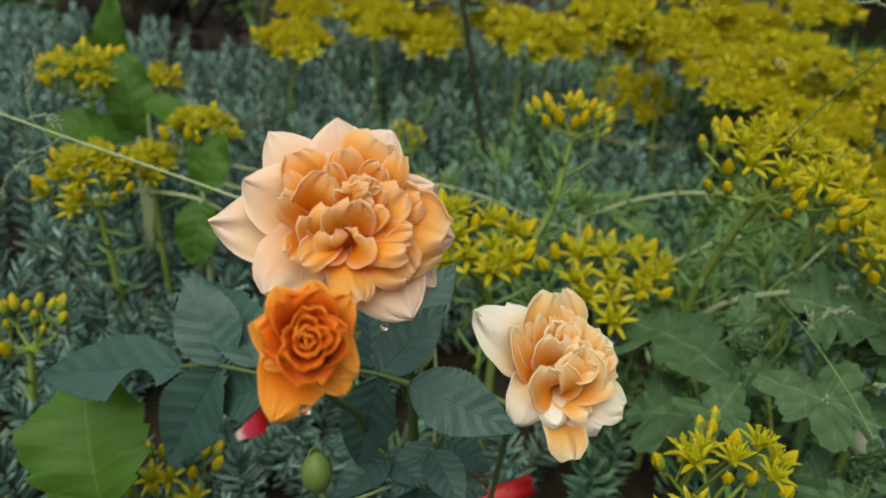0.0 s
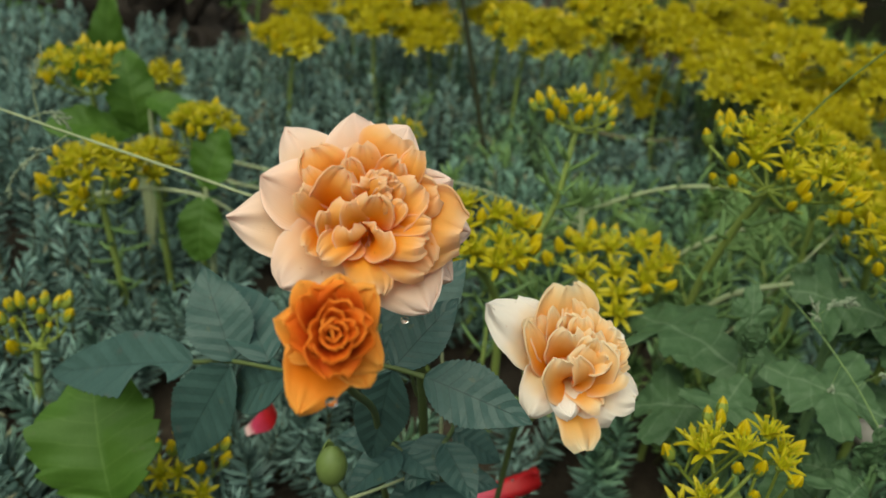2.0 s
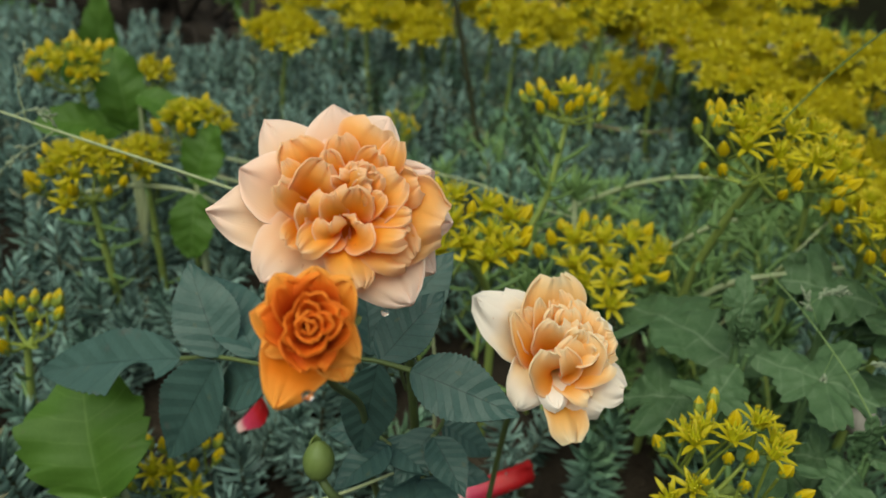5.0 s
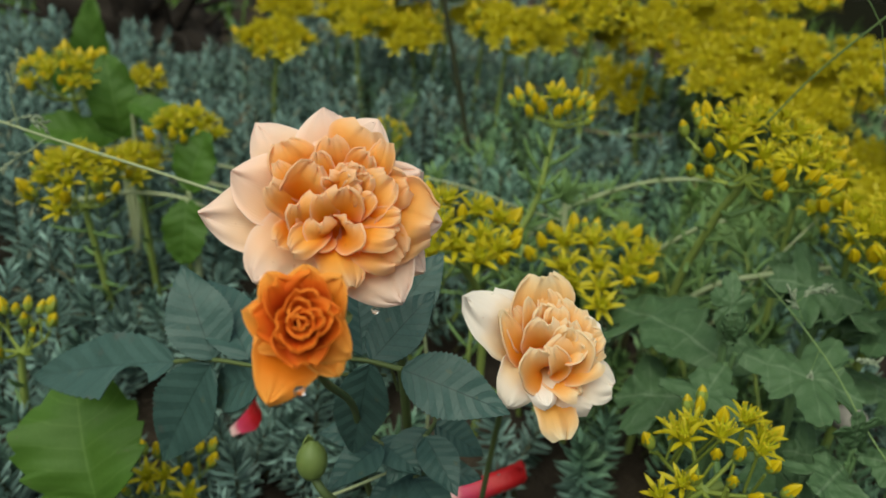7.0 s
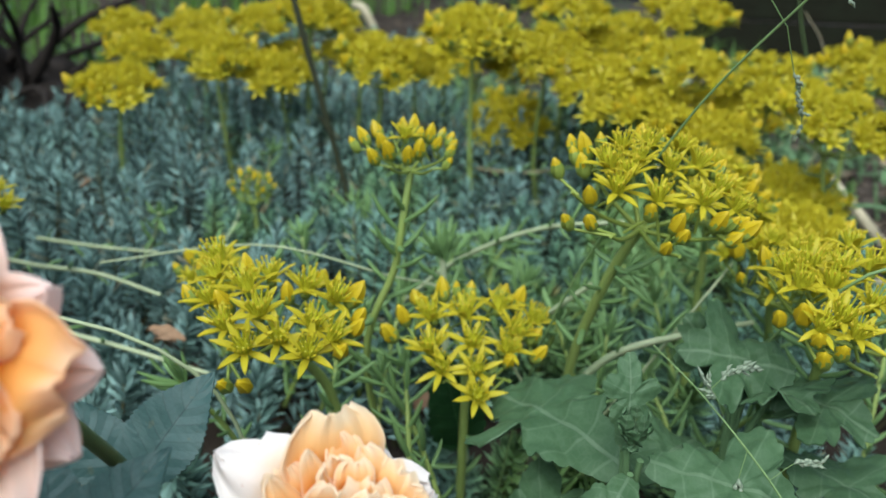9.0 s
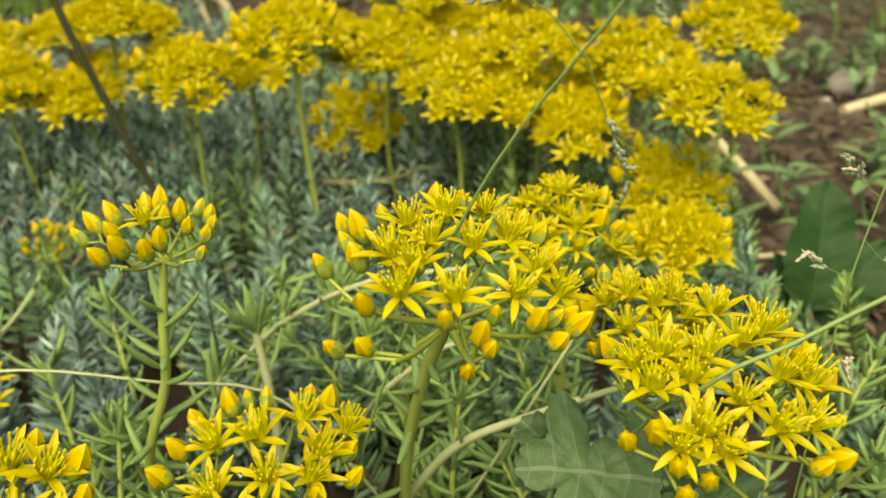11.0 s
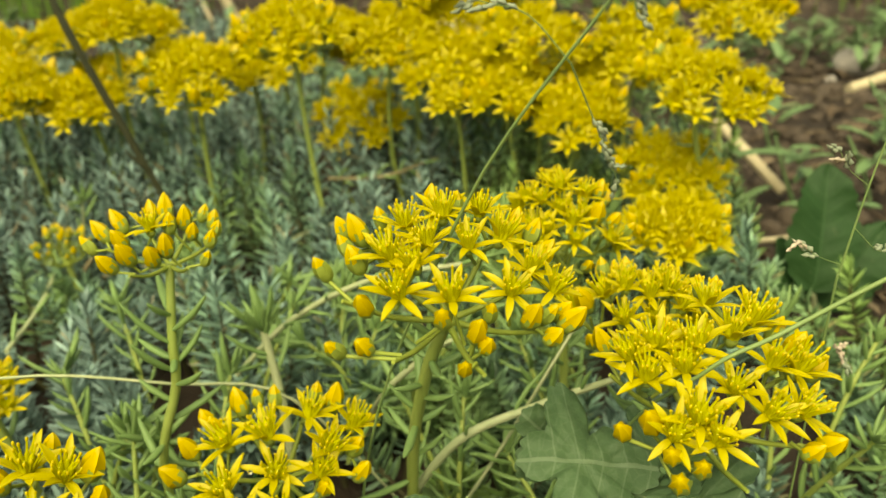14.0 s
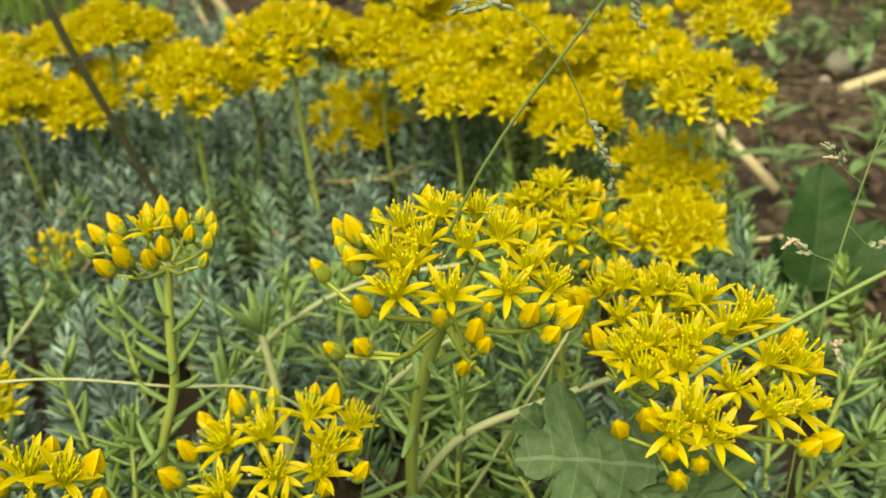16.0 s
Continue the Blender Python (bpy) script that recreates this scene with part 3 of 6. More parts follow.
def star_heart(seed, n=14):
    rng = random.Random(seed)
    so = Soup()
    v, f, uv = tube([(0, 0, -0.0022), (0, 0, -0.0008), (0, 0, 0.0004)], [0.0009, 0.0016, 0.0012], 7)
    so.add(v, f, uv, 2)
    for k in range(6):
        w = k * math.pi / 3 + 0.2
        c, s = math.cos(w), math.sin(w)
        v, f, uv = tube([(0.0007 * c, 0.0007 * s, 0), (0.0010 * c, 0.0010 * s, 0.002), (0.0013 * c, 0.0013 * s, 0.0042)], [0.0009, 0.0009, 0.0002], 5)
        so.add(v, f, uv, 1)
    for k in range(n):
        w = 2 * math.pi * k / n + rng.uniform(-0.1, 0.1)
        o = rng.uniform(0.0020, 0.0034)
        h = rng.uniform(0.0044, 0.0062)
        c, s = math.cos(w), math.sin(w)
        v, f, uv = tube([(0.0011 * c, 0.0011 * s, 0.0002), (o * 0.7 * c, o * 0.7 * s, h * 0.6), (o * c, o * s, h)], [0.00030, 0.00026, 0.00022], 4)
        so.add(v, f, uv, 1)
        v, f, uv = tube([(o * c, o * s, h - 0.0002), (o * c, o * s, h + 0.0004), (o * c, o * s, h + 0.0008)], [0.00026, 0.00036, 0.00010], 5)
        so.add(v, f, uv, 0)
    return so.mesh("flower", [M_STAMEN, M_CARPEL, M_BUDGREEN])


HEARTS = [star_heart(k) for k in range(3)]


def small_star(seed):
    """A whole open flower as one light mesh, for heads that stay far off."""
    rng = random.Random(seed)
    so = Soup()
    n = rng.choice((6, 7))
    for k in range(n):
        L, lift = 0.0084 * rng.uniform(0.85, 1.1), rng.uniform(0.05, 0.65)
        c, s = math.cos(lift), math.sin(lift)
        vs = [(-0.0006, 0.0006, 0), (0.0006, 0.0006, 0), (0.00125, L * 0.5 * c, L * 0.5 * s), (-0.00125, L * 0.5 * c, L * 0.5 * s), (0, L * c, L * s - 0.0004), (0, L * 0.5 * c, L * 0.5 * s - 0.0006)]
        so.add(vs, [(0, 1, 2, 3), (3, 2, 4), (1, 0, 5), (2, 1, 5), (0, 3, 5), (3, 4, 5), (4, 2, 5)], None, 0, Matrix.Rotation(2 * math.pi * k / n + rng.uniform(-0.15, 0.15), 4, "Z"))
    for k in range(8):
        w, o = 0.785 * k, rng.uniform(0.0012, 0.003)
        h = rng.uniform(0.004, 0.006)
        v, f, uv = tube([(o * 0.5 * math.cos(w), o * 0.5 * math.sin(w), 0), (o * math.cos(w), o * math.sin(w), h)], [0.0006, 0.0003], 3)
        so.add(v, f, uv, 0)
    v, f, uv = tube([(0, 0, -0.0018), (0, 0, -0.0006), (0, 0, 0.0016), (0, 0, 0.003)], [0.0008, 0.0018, 0.0016, 0.0004], 6)
    so.add(v, f, uv, 1)
    return so.mesh("flower", [M_YELLOW, M_CARPEL])


SMALL = [small_star(k) for k in range(5)]


def bud_mesh(seed, green=0.3):
    rng = random.Random(seed)
    L, R = 0.0084 * rng.uniform(0.85, 1.1), 0.0020 * rng.uniform(0.9, 1.12)
    prof = [(0.0, 0.35), (0.12, 0.8), (0.3, 1.0), (0.5, 0.98), (0.7, 0.78), (0.86, 0.45), (1.0, 0.05)]
    sides, so = 12, Soup()
    vs, uv, fs, sl = [], [], [], []
    for i, (t, r) in enumerate(prof):
        for k in range(sides):
            w = 2 * math.pi * k / sides
            rr = R * r * (1 + (0.12 if k % 2 else -0.20) * min(1, t * 2))
            vs.append((rr * math.cos(w + t * 0.25), rr * math.sin(w + t * 0.25), L * t))
            uv.append((k / sides, t))
    for i in range(len(prof) - 1):
        for k in range(sides):
            fs.append((i * sides + k, i * sides + (k + 1) % sides, (i + 1) * sides + (k + 1) % sides, (i + 1) * sides + k))
            sl.append(1 if prof[i][0] < green - (0.14 if k % 2 else 0.0) else 0)
    fs += [tuple(range(sides))[::-1], tuple((len(prof) - 1) * sides + k for k in range(sides))]
    sl += [1, 0]
    me = mesh("bud", vs, fs, [M_BUD, M_BUDGREEN], uv, sl)
    return me


BUDS = [bud_mesh(k, g) for k, g in enumerate((0.28, 0.38, 0.42, 0.52, 0.66))]


def needle_leaf(L=0.011, r=0.00085, material=M_STALKLEAF):
    """A fleshy stalk leaf, flattened and pointed."""
    vs, fs, uv = tube([(0, 0, 0), (0, L * 0.25, L * 0.03), (0, L * 0.6, L * 0.12), (0, L * 0.88, L * 0.26), (0, L, L * 0.33)], [r * 0.5, r, r * 1.05, r * 0.6, r * 0.08], 6)
    return mesh("leaf", [(x, y, z * 0.7 if abs(z) < 1 else z) for x, y, z in vs], fs, material, uv)


STALKLEAF = [needle_leaf(0.010), needle_leaf(0.013), needle_leaf(0.008)]
SHOOTLEAF = [needle_leaf(0.010, 0.00085, M_SHOOTLEAF), needle_leaf(0.013, 0.0009, M_SHOOTLEAF), needle_leaf(0.008, 0.0008, M_SHOOTLEAF)]


def stonecrop(top, root, R, opened, buds, label, tilt=(0, 0), near=False, mids=(), seed=0, dome=0.62, thick=0.0018, leaves=17, group="stonecrop flower heads", size=1.0, arms=6, unripe=False, stars=(), closed=()):
    """A flowering stalk: stem with fleshy leaves, forked arms, open stars and buds on a flat dome.
    stars and closed may give their places on the head, in millimetres from its middle."""
    rng = random.Random(seed)
    root = (root[0], root[1], slope(root[1]))
    ob = thing("stonecrop_flower", label, "flower", root, group)
    o = Vector(root)
    ax = Vector((tilt[0], tilt[1], 1)).normalized()
    c = Vector(top) - o - (ax * 0.002 if stars else ax * R * dome * 0.45)
    fork = c - ax * R * 0.55
    line = bend([(0, 0, -0.004), *[Vector(p) - o for p in mids], fork], 20)
    v, f, uv = tube(line, [thick * 1.05, thick, thick * 0.85], 8)
    part("stem", mesh("stem", v, f, M_STEM, uv), ob)
    for k in range(leaves):
        i = int((0.25 + 0.68 * (k + rng.random() * 0.6) / leaves) * (len(line) - 1))
        m = Matrix.Translation(line[i]) @ Matrix.Rotation(k * 2.4 + seed, 4, "Z") @ Matrix.Rotation(rng.uniform(-0.2, 0.75), 4, "X")
        part("leaf", rng.choice(SHOOTLEAF if near else STALKLEAF), ob, m @ Matrix.Scale(1.4 if near else 1.0, 4))
    frame3 = facing((0, 0, 0), ax, 0.0 if stars else rng.uniform(0, 6)).to_3x3()
    spots, total = [], opened + buds
    for u, w in (*stars, *closed):
        r = math.hypot(u, w) / 1000
        spots.append((min(1.0, r / R), math.atan2(w, u), Vector((u / 1000, w / 1000, 0.0015 - 0.004 * (r / R) ** 2 + rng.uniform(-0.0008, 0.0008)))))
    if stars:
        opened, buds, total = len(stars), len(closed), 0
    for k in range(total):
        q = math.sqrt((k + 0.5) / total)
        w = k * 2.39996 + rng.uniform(-0.25, 0.25)
        # the arms draw the flowers together into rays
        a = round(w / (2 * math.pi / arms)) * (2 * math.pi / arms)
        w = w + (a - w) * 0.35
        r = R * q * rng.uniform(0.9, 1.08)
        z = R * dome * (1 - 1.05 * q * q) * rng.uniform(0.75, 1.2) + rng.uniform(-0.06, 0.06) * R
        spots.append((q, w, Vector((r * math.cos(w), r * math.sin(w), z))))
    order = range(len(spots)) if stars else sorted(range(total), key=lambda i: spots[i][0] + rng.uniform(-0.7, 0.7))
    for n, i in enumerate(order):
        q, w, p = spots[i]
        out = 0.75 if n < opened else 1.0
        lean = Vector((math.cos(w) * q * out, math.sin(w) * q * out, 1)) + Vector((rng.uniform(-0.2, 0.2), rng.uniform(-0.2, 0.2), 0))
        at = c + frame3 @ p
        up = (frame3 @ lean).normalized() * (0.75 if n < opened else 0.7) + Vector((0, 0, 0.38))
        if stars and n >= opened:
            at = at - up.normalized() * 0.0030
        m = facing(at, up, rng.uniform(0, 6.28)) @ Matrix.Scale(size * rng.uniform(0.86, 1.06), 4)
        if n < opened:
            if near:
                fl = part("flower", HEARTS[n % 3], ob, m)
                many = rng.choice((6, 7, 7))
                for k in range(many):
                    part("petal", rng.choice(PETALS), fl, Matrix.Rotation(k * 2 * math.pi / many + rng.uniform(-0.12, 0.12), 4, "Z") @ Matrix.Rotation(rng.uniform(-0.25, 0.25), 4, "X"))
            else:
                part("flower", rng.choice(SMALL), ob, m)
        else:
            part("bud", rng.choice(BUDS[2:] if unripe else BUDS), ob, m @ Matrix.Scale(rng.uniform(0.85, 1.12) * (0.88 if opened > 1 and stars else 1.0), 4))
    for k in range(arms):
        w = 2 * math.pi * k / arms
        so = Soup()
        end = c + frame3 @ Vector((R * 0.8 * math.cos(w), R * 0.8 * math.sin(w), -0.0025))
        mid = fork + (end - fork) * 0.55 + ax * (-0.1 * R)
        v, f, uv = tube(bend([fork - ax * 0.001, mid, end], 8), [thick * 0.50, thick * 0.38, thick * 0.26], 6)
        so.add(v, f, uv)
        for i, (q, ww, p) in enumerate(spots):
            d = (ww - w + math.pi) % (2 * math.pi) - math.pi
            if abs(d) <= math.pi / arms:
                foot = fork + (end - fork) * (0.35 + 0.6 * q)
                v, f, uv = tube([foot, c + frame3 @ (p + Vector((0, 0, -0.0018)))], [thick * 0.26, thick * 0.26], 5)
                so.add(v, f, uv)
        part("arm", so.mesh("arm", M_BUDGREEN), ob)
    return ob


# ---- ground ----
def rough_height(x, y):
    return 0.006 * noise.noise((x * 9, y * 9, 0.3)) + 0.003 * noise.noise((x * 31, y * 31, 1.7)) - 0.002 + slope(y) + bank(x, y)


def ground_sheet():
    n = 150
    t = np.linspace(-1, 1, n)
    line = 0.55 * np.sinh(t * 5.4) / math.sinh(5.4 * 0.42)
    xs, ys = 0.1 + line, 0.6 + line
    verts = [(x, y, rough_height(x, y) + (0.03 * noise.noise((x * 0.4, y * 0.4, 5)) if abs(x) + abs(y) > 4 else 0)) for y in ys for x in xs]
    faces = [(j * n + i, j * n + i + 1, (j + 1) * n + i + 1, (j + 1) * n + i) for j in range(n - 1) for i in range(n - 1)]
    ob = part("ground", mesh("ground", verts, faces, M_SOIL))
    return tagged(ob, "dark crumbly garden soil, bare between the plants", "ground", kind="structure")


ground_sheet()


def in_carpet(x, y):
    """Where the stonecrop carpet grows."""
    edge = 0.02 * noise.noise((x * 14, y * 14, 7))
    right = (0.40 if y < 0.44 else 0.345 + 0.10 * min(1, max(0, (y - 0.46) / 0.28))) - (0.5 * (y - 0.66) if y > 0.66 else 0) + edge
    back = 1.20 - 0.45 * max(0, x) + 4 * edge
    bare = math.hypot((x + 0.34) / 0.20, (y - 1.00) / 0.21) < 1
    return -0.75 < x < right and 0.03 < y < back and not bare


def tuft(rng, h, lean, az, n, thick):
    """Needles and stem of one upright shoot with its foot at the origin: needle points, stem line."""
    tri = 2 * np.pi * np.arange(3) / 3
    d = np.array([math.sin(lean) * math.cos(az), math.sin(lean) * math.sin(az), math.cos(lean)])
    t = np.linspace(0.20, 1.0, n)
    curve = np.array([-d[0], -d[1], 0]) * 0.3
    axis = (t[:, None] * d + (t[:, None] ** 2) * curve) * h
    u = np.cross(d, [0.3, 0.9, 0.2])
    u /= np.linalg.norm(u)
    w = np.cross(d, u)
    a = np.arange(n) * 2.39996 + rng.uniform(0, 6)
    out = np.cos(a)[:, None] * u + np.sin(a)[:, None] * w
    up = np.radians(12 + 58 * t ** 4 + rng.uniform(-10, 10, n))
    way = out * np.cos(up)[:, None] + d * np.sin(up)[:, None]
    L = (0.0118 - 0.0050 * t ** 4 - 0.002 * (1 - t)) * rng.uniform(0.85, 1.15, n)
    s1 = np.cross(way, d)
    s1 /= np.linalg.norm(s1, axis=1)[:, None] + 1e-9
    s2 = np.cross(way, s1)
    ring = np.cos(tri)[None, :, None] * s1[:, None, :] + np.sin(tri)[None, :, None] * s2[:, None, :]
    low = axis[:, None, :] + ring * thick * 0.7
    mid = (axis + way * (L * 0.6)[:, None] + np.array([0, 0, 0.0004]))[:, None, :] + ring * thick
    tip = (axis + way * L[:, None] + np.array([0, 0, 0.0012]))[:, None, :]
    stem = [-d * 0.004, (0.5 * d + 0.25 * curve) * h, (d + curve) * h * 0.98]
    return np.concatenate([low, mid, tip], axis=1).reshape(-1, 3), stem


def needle_faces(n, start=0):
    o = start + 7 * np.arange(n)
    quads = np.concatenate([np.stack([o + k, o + (k + 1) % 3, o + 3 + (k + 1) % 3, o + 3 + k], axis=1) for k in range(3)])
    tris = np.concatenate([np.stack([o + 3 + k, o + 3 + (k + 1) % 3, o + 6], axis=1) for k in range(3)])
    return quads.tolist() + tris.tolist()


def carpet():
    rng = np.random.default_rng(4)
    spots, y = [], 0.03
    while y < 1.3:
        step = 0.0158 + 0.006 * max(0, y - 0.5)
        for x in np.arange(-0.75, 0.5, step):
            px, py = x + rng.uniform(-0.5, 0.5) * step * 1.4, y + rng.uniform(-0.5, 0.5) * step * 1.4
            if in_carpet(px, py) and noise.noise((px * 24, py * 24, 3.0)) > (0.22 if py < 0.28 and px > 0.0 else -0.24) and noise.noise((px * 10, py * 10, 11.0)) > -0.34 and abs(px - 0.1) < 0.20 + 0.60 * py:
                spots.append((px, py))
        y += step
    ob = None
    V, F, SV, SF, nv, ns, near = [], [], [], [], 0, 0, []
    for px, py in spots:
        if -0.10 < px < 0.25 and 0.235 < py < 0.46 and len(near) < 300:
            near.append((px, py))
            continue
        n = 64 if py < 0.55 else 50 if py < 0.8 else 30
        h = 0.046 + 0.032 * noise.noise((px * 7, py * 7, 9.0)) + rng.uniform(-0.010, 0.014) + 0.046 * min(1, max(0, py - 0.45) * 4)
        v, stem = tuft(rng, h, abs(rng.normal(0, 0.48 if py < 0.42 else 0.34)), rng.uniform(0, 6.283), n, 0.00096 * (1 + 0.5 * max(0, py - 0.5)))
        base = np.array([px, py, slope(py) + bank(px, py)])
        V.append(v + base)
        F += needle_faces(n, nv)
        nv += 7 * n
        v, f, _ = tube(np.array(stem) + base, [0.0012, 0.001, 0.0006], 4)
        SV.append(np.array(v))
        SF += [tuple(i + ns for i in q) for q in f]
        ns += len(v)
    ob = part("stonecrop_carpet", mesh("stonecrop_carpet", np.concatenate(V), F, M_NEEDLE, smooth=False))
    tagged(ob, "low carpet of blue-green needle-leaved stonecrop shoots", "groundcover", kind="stuff")
    st = part("carpet_stem", mesh("carpet_stem", np.concatenate(SV), SF, M_TWIG), ob)
    tagged(st, "brown thin stems under the needles", kind="stuff")
    kinds = []
    for k in range(14):
        v, stem = tuft(rng, 0.036 + 0.0019 * k, 0.1 + 0.075 * k, 0.0, 68, 0.00098)
        so = Soup().add(v, needle_faces(68))
        tv, tf, tuv = tube(stem, [0.0012, 0.001, 0.0006], 5)
        kinds.append(so.add(tv, tf, tuv, 1).mesh("shoot", [M_NEEDLE, M_TWIG], False))
    for px, py in near:
        part("shoot", kinds[rng.integers(14)], ob, pose(px, py, slope(py), 0, 0, rng.uniform(0, 360)) @ Matrix.Scale(rng.uniform(0.9, 1.25), 4))


carpet()

# ---- roses ----
BIG_OUT = [(-8.5, -2.3, -7.7, -28.6, 0.3, -7.3, 17.3), (-7.3, 4.2, -8.6, -19.1, 17.3, -8.7, 14.0), (-3.0, 5.0, -7.3, -5.9, 20.9, -5.7, 15.3), (0.1, 5.8, -8.1, 8.1, 18.7, -6.5, 16.4),
    (4.9, 3.1, -6.7, 15.0, 10.0, -2.9, 13.1), (6.2, -0.2, -7.5, 20.5, -0.2, -4.4, 13.1), (6.4, -3.1, -8.5, 18.2, -10.2, -5.5, 13.1), (2.3, -2.2, -5.8, 14.5, -16.3, -0.7, 18.1),
    (-7.2, -2.2, -5.6, -15.6, -15.1, -2.2, 15.3), (-2.8, -3.6, -8.2, -3.0, -18.0, -7.1, 13.1), (-8.0, 1.1, -5.7, -20.9, 8.5, -3.3, 16.4), (0.2, 5.1, -6.0, -0.7, 20.0, -6.2, 13.1)]
BIG_MID = [(3.4, -0.5, -2.7, 17.9, -3.3, 1.5, 18.1), (0.2, 6.1, -4.0, 5.6, 15.9, 0.3, 14.2), (-3.6, -3.1, -2.3, 2.4, -14.8, 3.3, 9.3), (-6.9, 4.5, -3.6, -10.9, 13.2, 0.0, 10.1),
    (0.6, -1.2, -2.9, 12.3, -9.1, 2.1, 13.1), (-1.0, 4.8, -2.1, -1.7, 14.1, 1.8, 7.2), (4.8, 3.5, -2.6, 12.4, 7.1, 2.0, 10.4), (-8.2, -1.8, -2.7, -13.3, 4.5, 2.9, 7.7),
    (-10.2, -4.1, -2.8, -11.8, -6.4, 2.1, 6.6)]
BIG_INN = [(-2.4, -3.1, 0.8, -8.9, -7.4, 4.4, 6.8), (-8.2, 2.1, -0.7, -12.0, 9.0, 2.0, 4.8), (-9.8, 1.2, -0.8, -4.0, 7.8, 3.1, 9.2), (1.9, 6.6, -0.9, 5.6, 11.0, 3.4, 6.8),
    (6.4, 4.1, -0.5, 8.5, 13.6, 3.1, 5.9), (3.4, -0.5, 0.3, 9.8, 6.2, 4.3, 10.1), (0.8, -2.9, 1.1, -0.1, 4.2, 5.0, 8.8), (-2.1, -3.6, 1.9, -3.6, 2.6, 5.2, 5.7),
    (-6.3, -5.2, 1.5, -4.5, 2.6, 4.6, 7.0), (-8.4, -5.8, 1.4, -8.1, 0.7, 4.4, 4.6), (1.5, -4.7, 0.2, 10.8, -4.3, 5.4, 7.7), (4.2, -1.6, 1.4, 11.8, -0.7, 5.0, 4.4),
    (3.8, -1.3, 2.3, 6.1, 3.3, 5.0, 4.2)]
BIG_HRT = [(1.5, 4.1, 0.1, 3.8, 8.7, 4.3, 4.6), (-2.6, 3.8, -0.2, 3.3, 6.2, 4.7, 5.0), (-2.4, 4.6, -0.2, -4.7, 11.1, 2.5, 4.8), (1.5, 4.3, 0.1, 0.2, 8.9, 3.0, 5.5),
    (0.6, 4.2, 0.0, -2.2, 6.6, 3.3, 4.6), (2.6, 3.3, 0.2, 1.7, 5.6, 4.1, 3.7), (2.7, 2.7, 0.2, 5.7, 6.5, 4.4, 4.8), (1.3, 3.1, 1.1, 3.5, 3.1, 4.8, 4.8),
    (1.9, -6.4, 1.2, 2.7, -2.3, 4.4, 9.2), (-3.1, -6.7, 0.8, -2.9, -2.8, 4.0, 7.0), (1.5, 4.3, 0.1, 1.9, 7.1, 4.1, 4.4)]
laid_rose((0.0364, 0.1650, 0.1472), (0.12, -0.92, 0.37), (0.055, 0.265, -0.045), [(0.040, 0.195, 0.125), (0.047, 0.230, 0.07)], (-1.0, 0.5, -13.0), (-1.0, 1.0),
          [(BIG_OUT, M_PEACH, 34, 0.35, (0.02, 0.14), (0.10, 0.30), (0.62, 0.9), (0.03, 0.07)), (BIG_MID, M_PEACH_IN, 20, 0.42, (0.0, 0.14), (0.08, 0.30), (0.34, 0.6), (0.06, 0.12)),
           (BIG_INN, M_PEACH_IN, 15, 0.5, (0.0, 0.18), (0.08, 0.34), (0.3, 0.55), (0.06, 0.14)), (BIG_HRT, M_PEACH_IN, 14, 0.4, (0.0, 0.15), (0.05, 0.25), (0.3, 0.5), (0.08, 0.15))],
          "large open peach rose with pale pink outer petals", 11)
SMALL_OUT = [(-0.5, 0.6, -5.1, -4.3, -10.5, -0.0, 12.5), (-2.1, 1.5, -5.2, -8.4, 3.7, -0.6, 9.3), (1.8, 1.4, -4.7, 7.3, -2.1, 0.7, 9.9), (0.3, 2.9, -4.7, -0.8, 10.5, 0.3, 10.6),
    (1.5, 2.9, -4.5, 5.6, 8.9, 1.0, 9.5), (-1.8, 0.6, -5.3, -7.2, -1.2, -1.1, 7.4), (2.0, 0.2, -4.8, 5.0, -6.4, -0.2, 7.9), (-2.2, 2.8, -5.0, -5.7, 9.4, -0.5, 8.1)]
SMALL_MID = [(-0.7, 1.5, -2.9, -6.4, 0.7, 3.8, 10.7), (0.0, 1.3, -2.9, 1.1, -4.4, 5.1, 11.6), (-0.0, 2.4, -2.7, 0.8, 8.6, 4.9, 11.3), (0.6, 1.5, -2.8, 5.5, 2.1, 5.6, 10.7),
    (-0.7, 2.3, -2.8, -4.8, 6.6, 4.3, 8.8)]
SMALL_INN = [(-0.5, 1.4, -0.9, -3.7, 2.0, 5.9, 7.9), (0.0, 1.2, -0.8, 1.3, -2.6, 6.9, 9.1), (-0.2, 2.1, -0.7, 0.5, 6.4, 7.1, 8.4), (0.2, 1.6, -0.8, 4.2, 2.6, 7.6, 7.7)]
SMALL_HRT = [(-0.5, 1.4, 1.1, -2.2, 2.2, 6.6, 5.3), (-0.1, 1.2, 1.2, 1.2, -0.5, 7.2, 6.2), (-0.1, 2.1, 1.3, 0.5, 4.9, 7.4, 5.5), (0.1, 1.6, 1.2, 3.1, 2.6, 7.9, 4.8),
    (-0.4, 1.7, 2.2, -1.2, 3.0, 6.9, 3.9), (-0.1, 1.2, 2.2, 0.7, 0.8, 7.1, 3.7), (0.2, 2.0, 2.4, 1.2, 2.9, 7.3, 3.5), (-0.6, 1.3, 3.2, 0.1, 2.2, 7.7, 3.0),
    (0.4, 1.5, 3.3, -0.4, 1.6, 7.3, 2.6)]
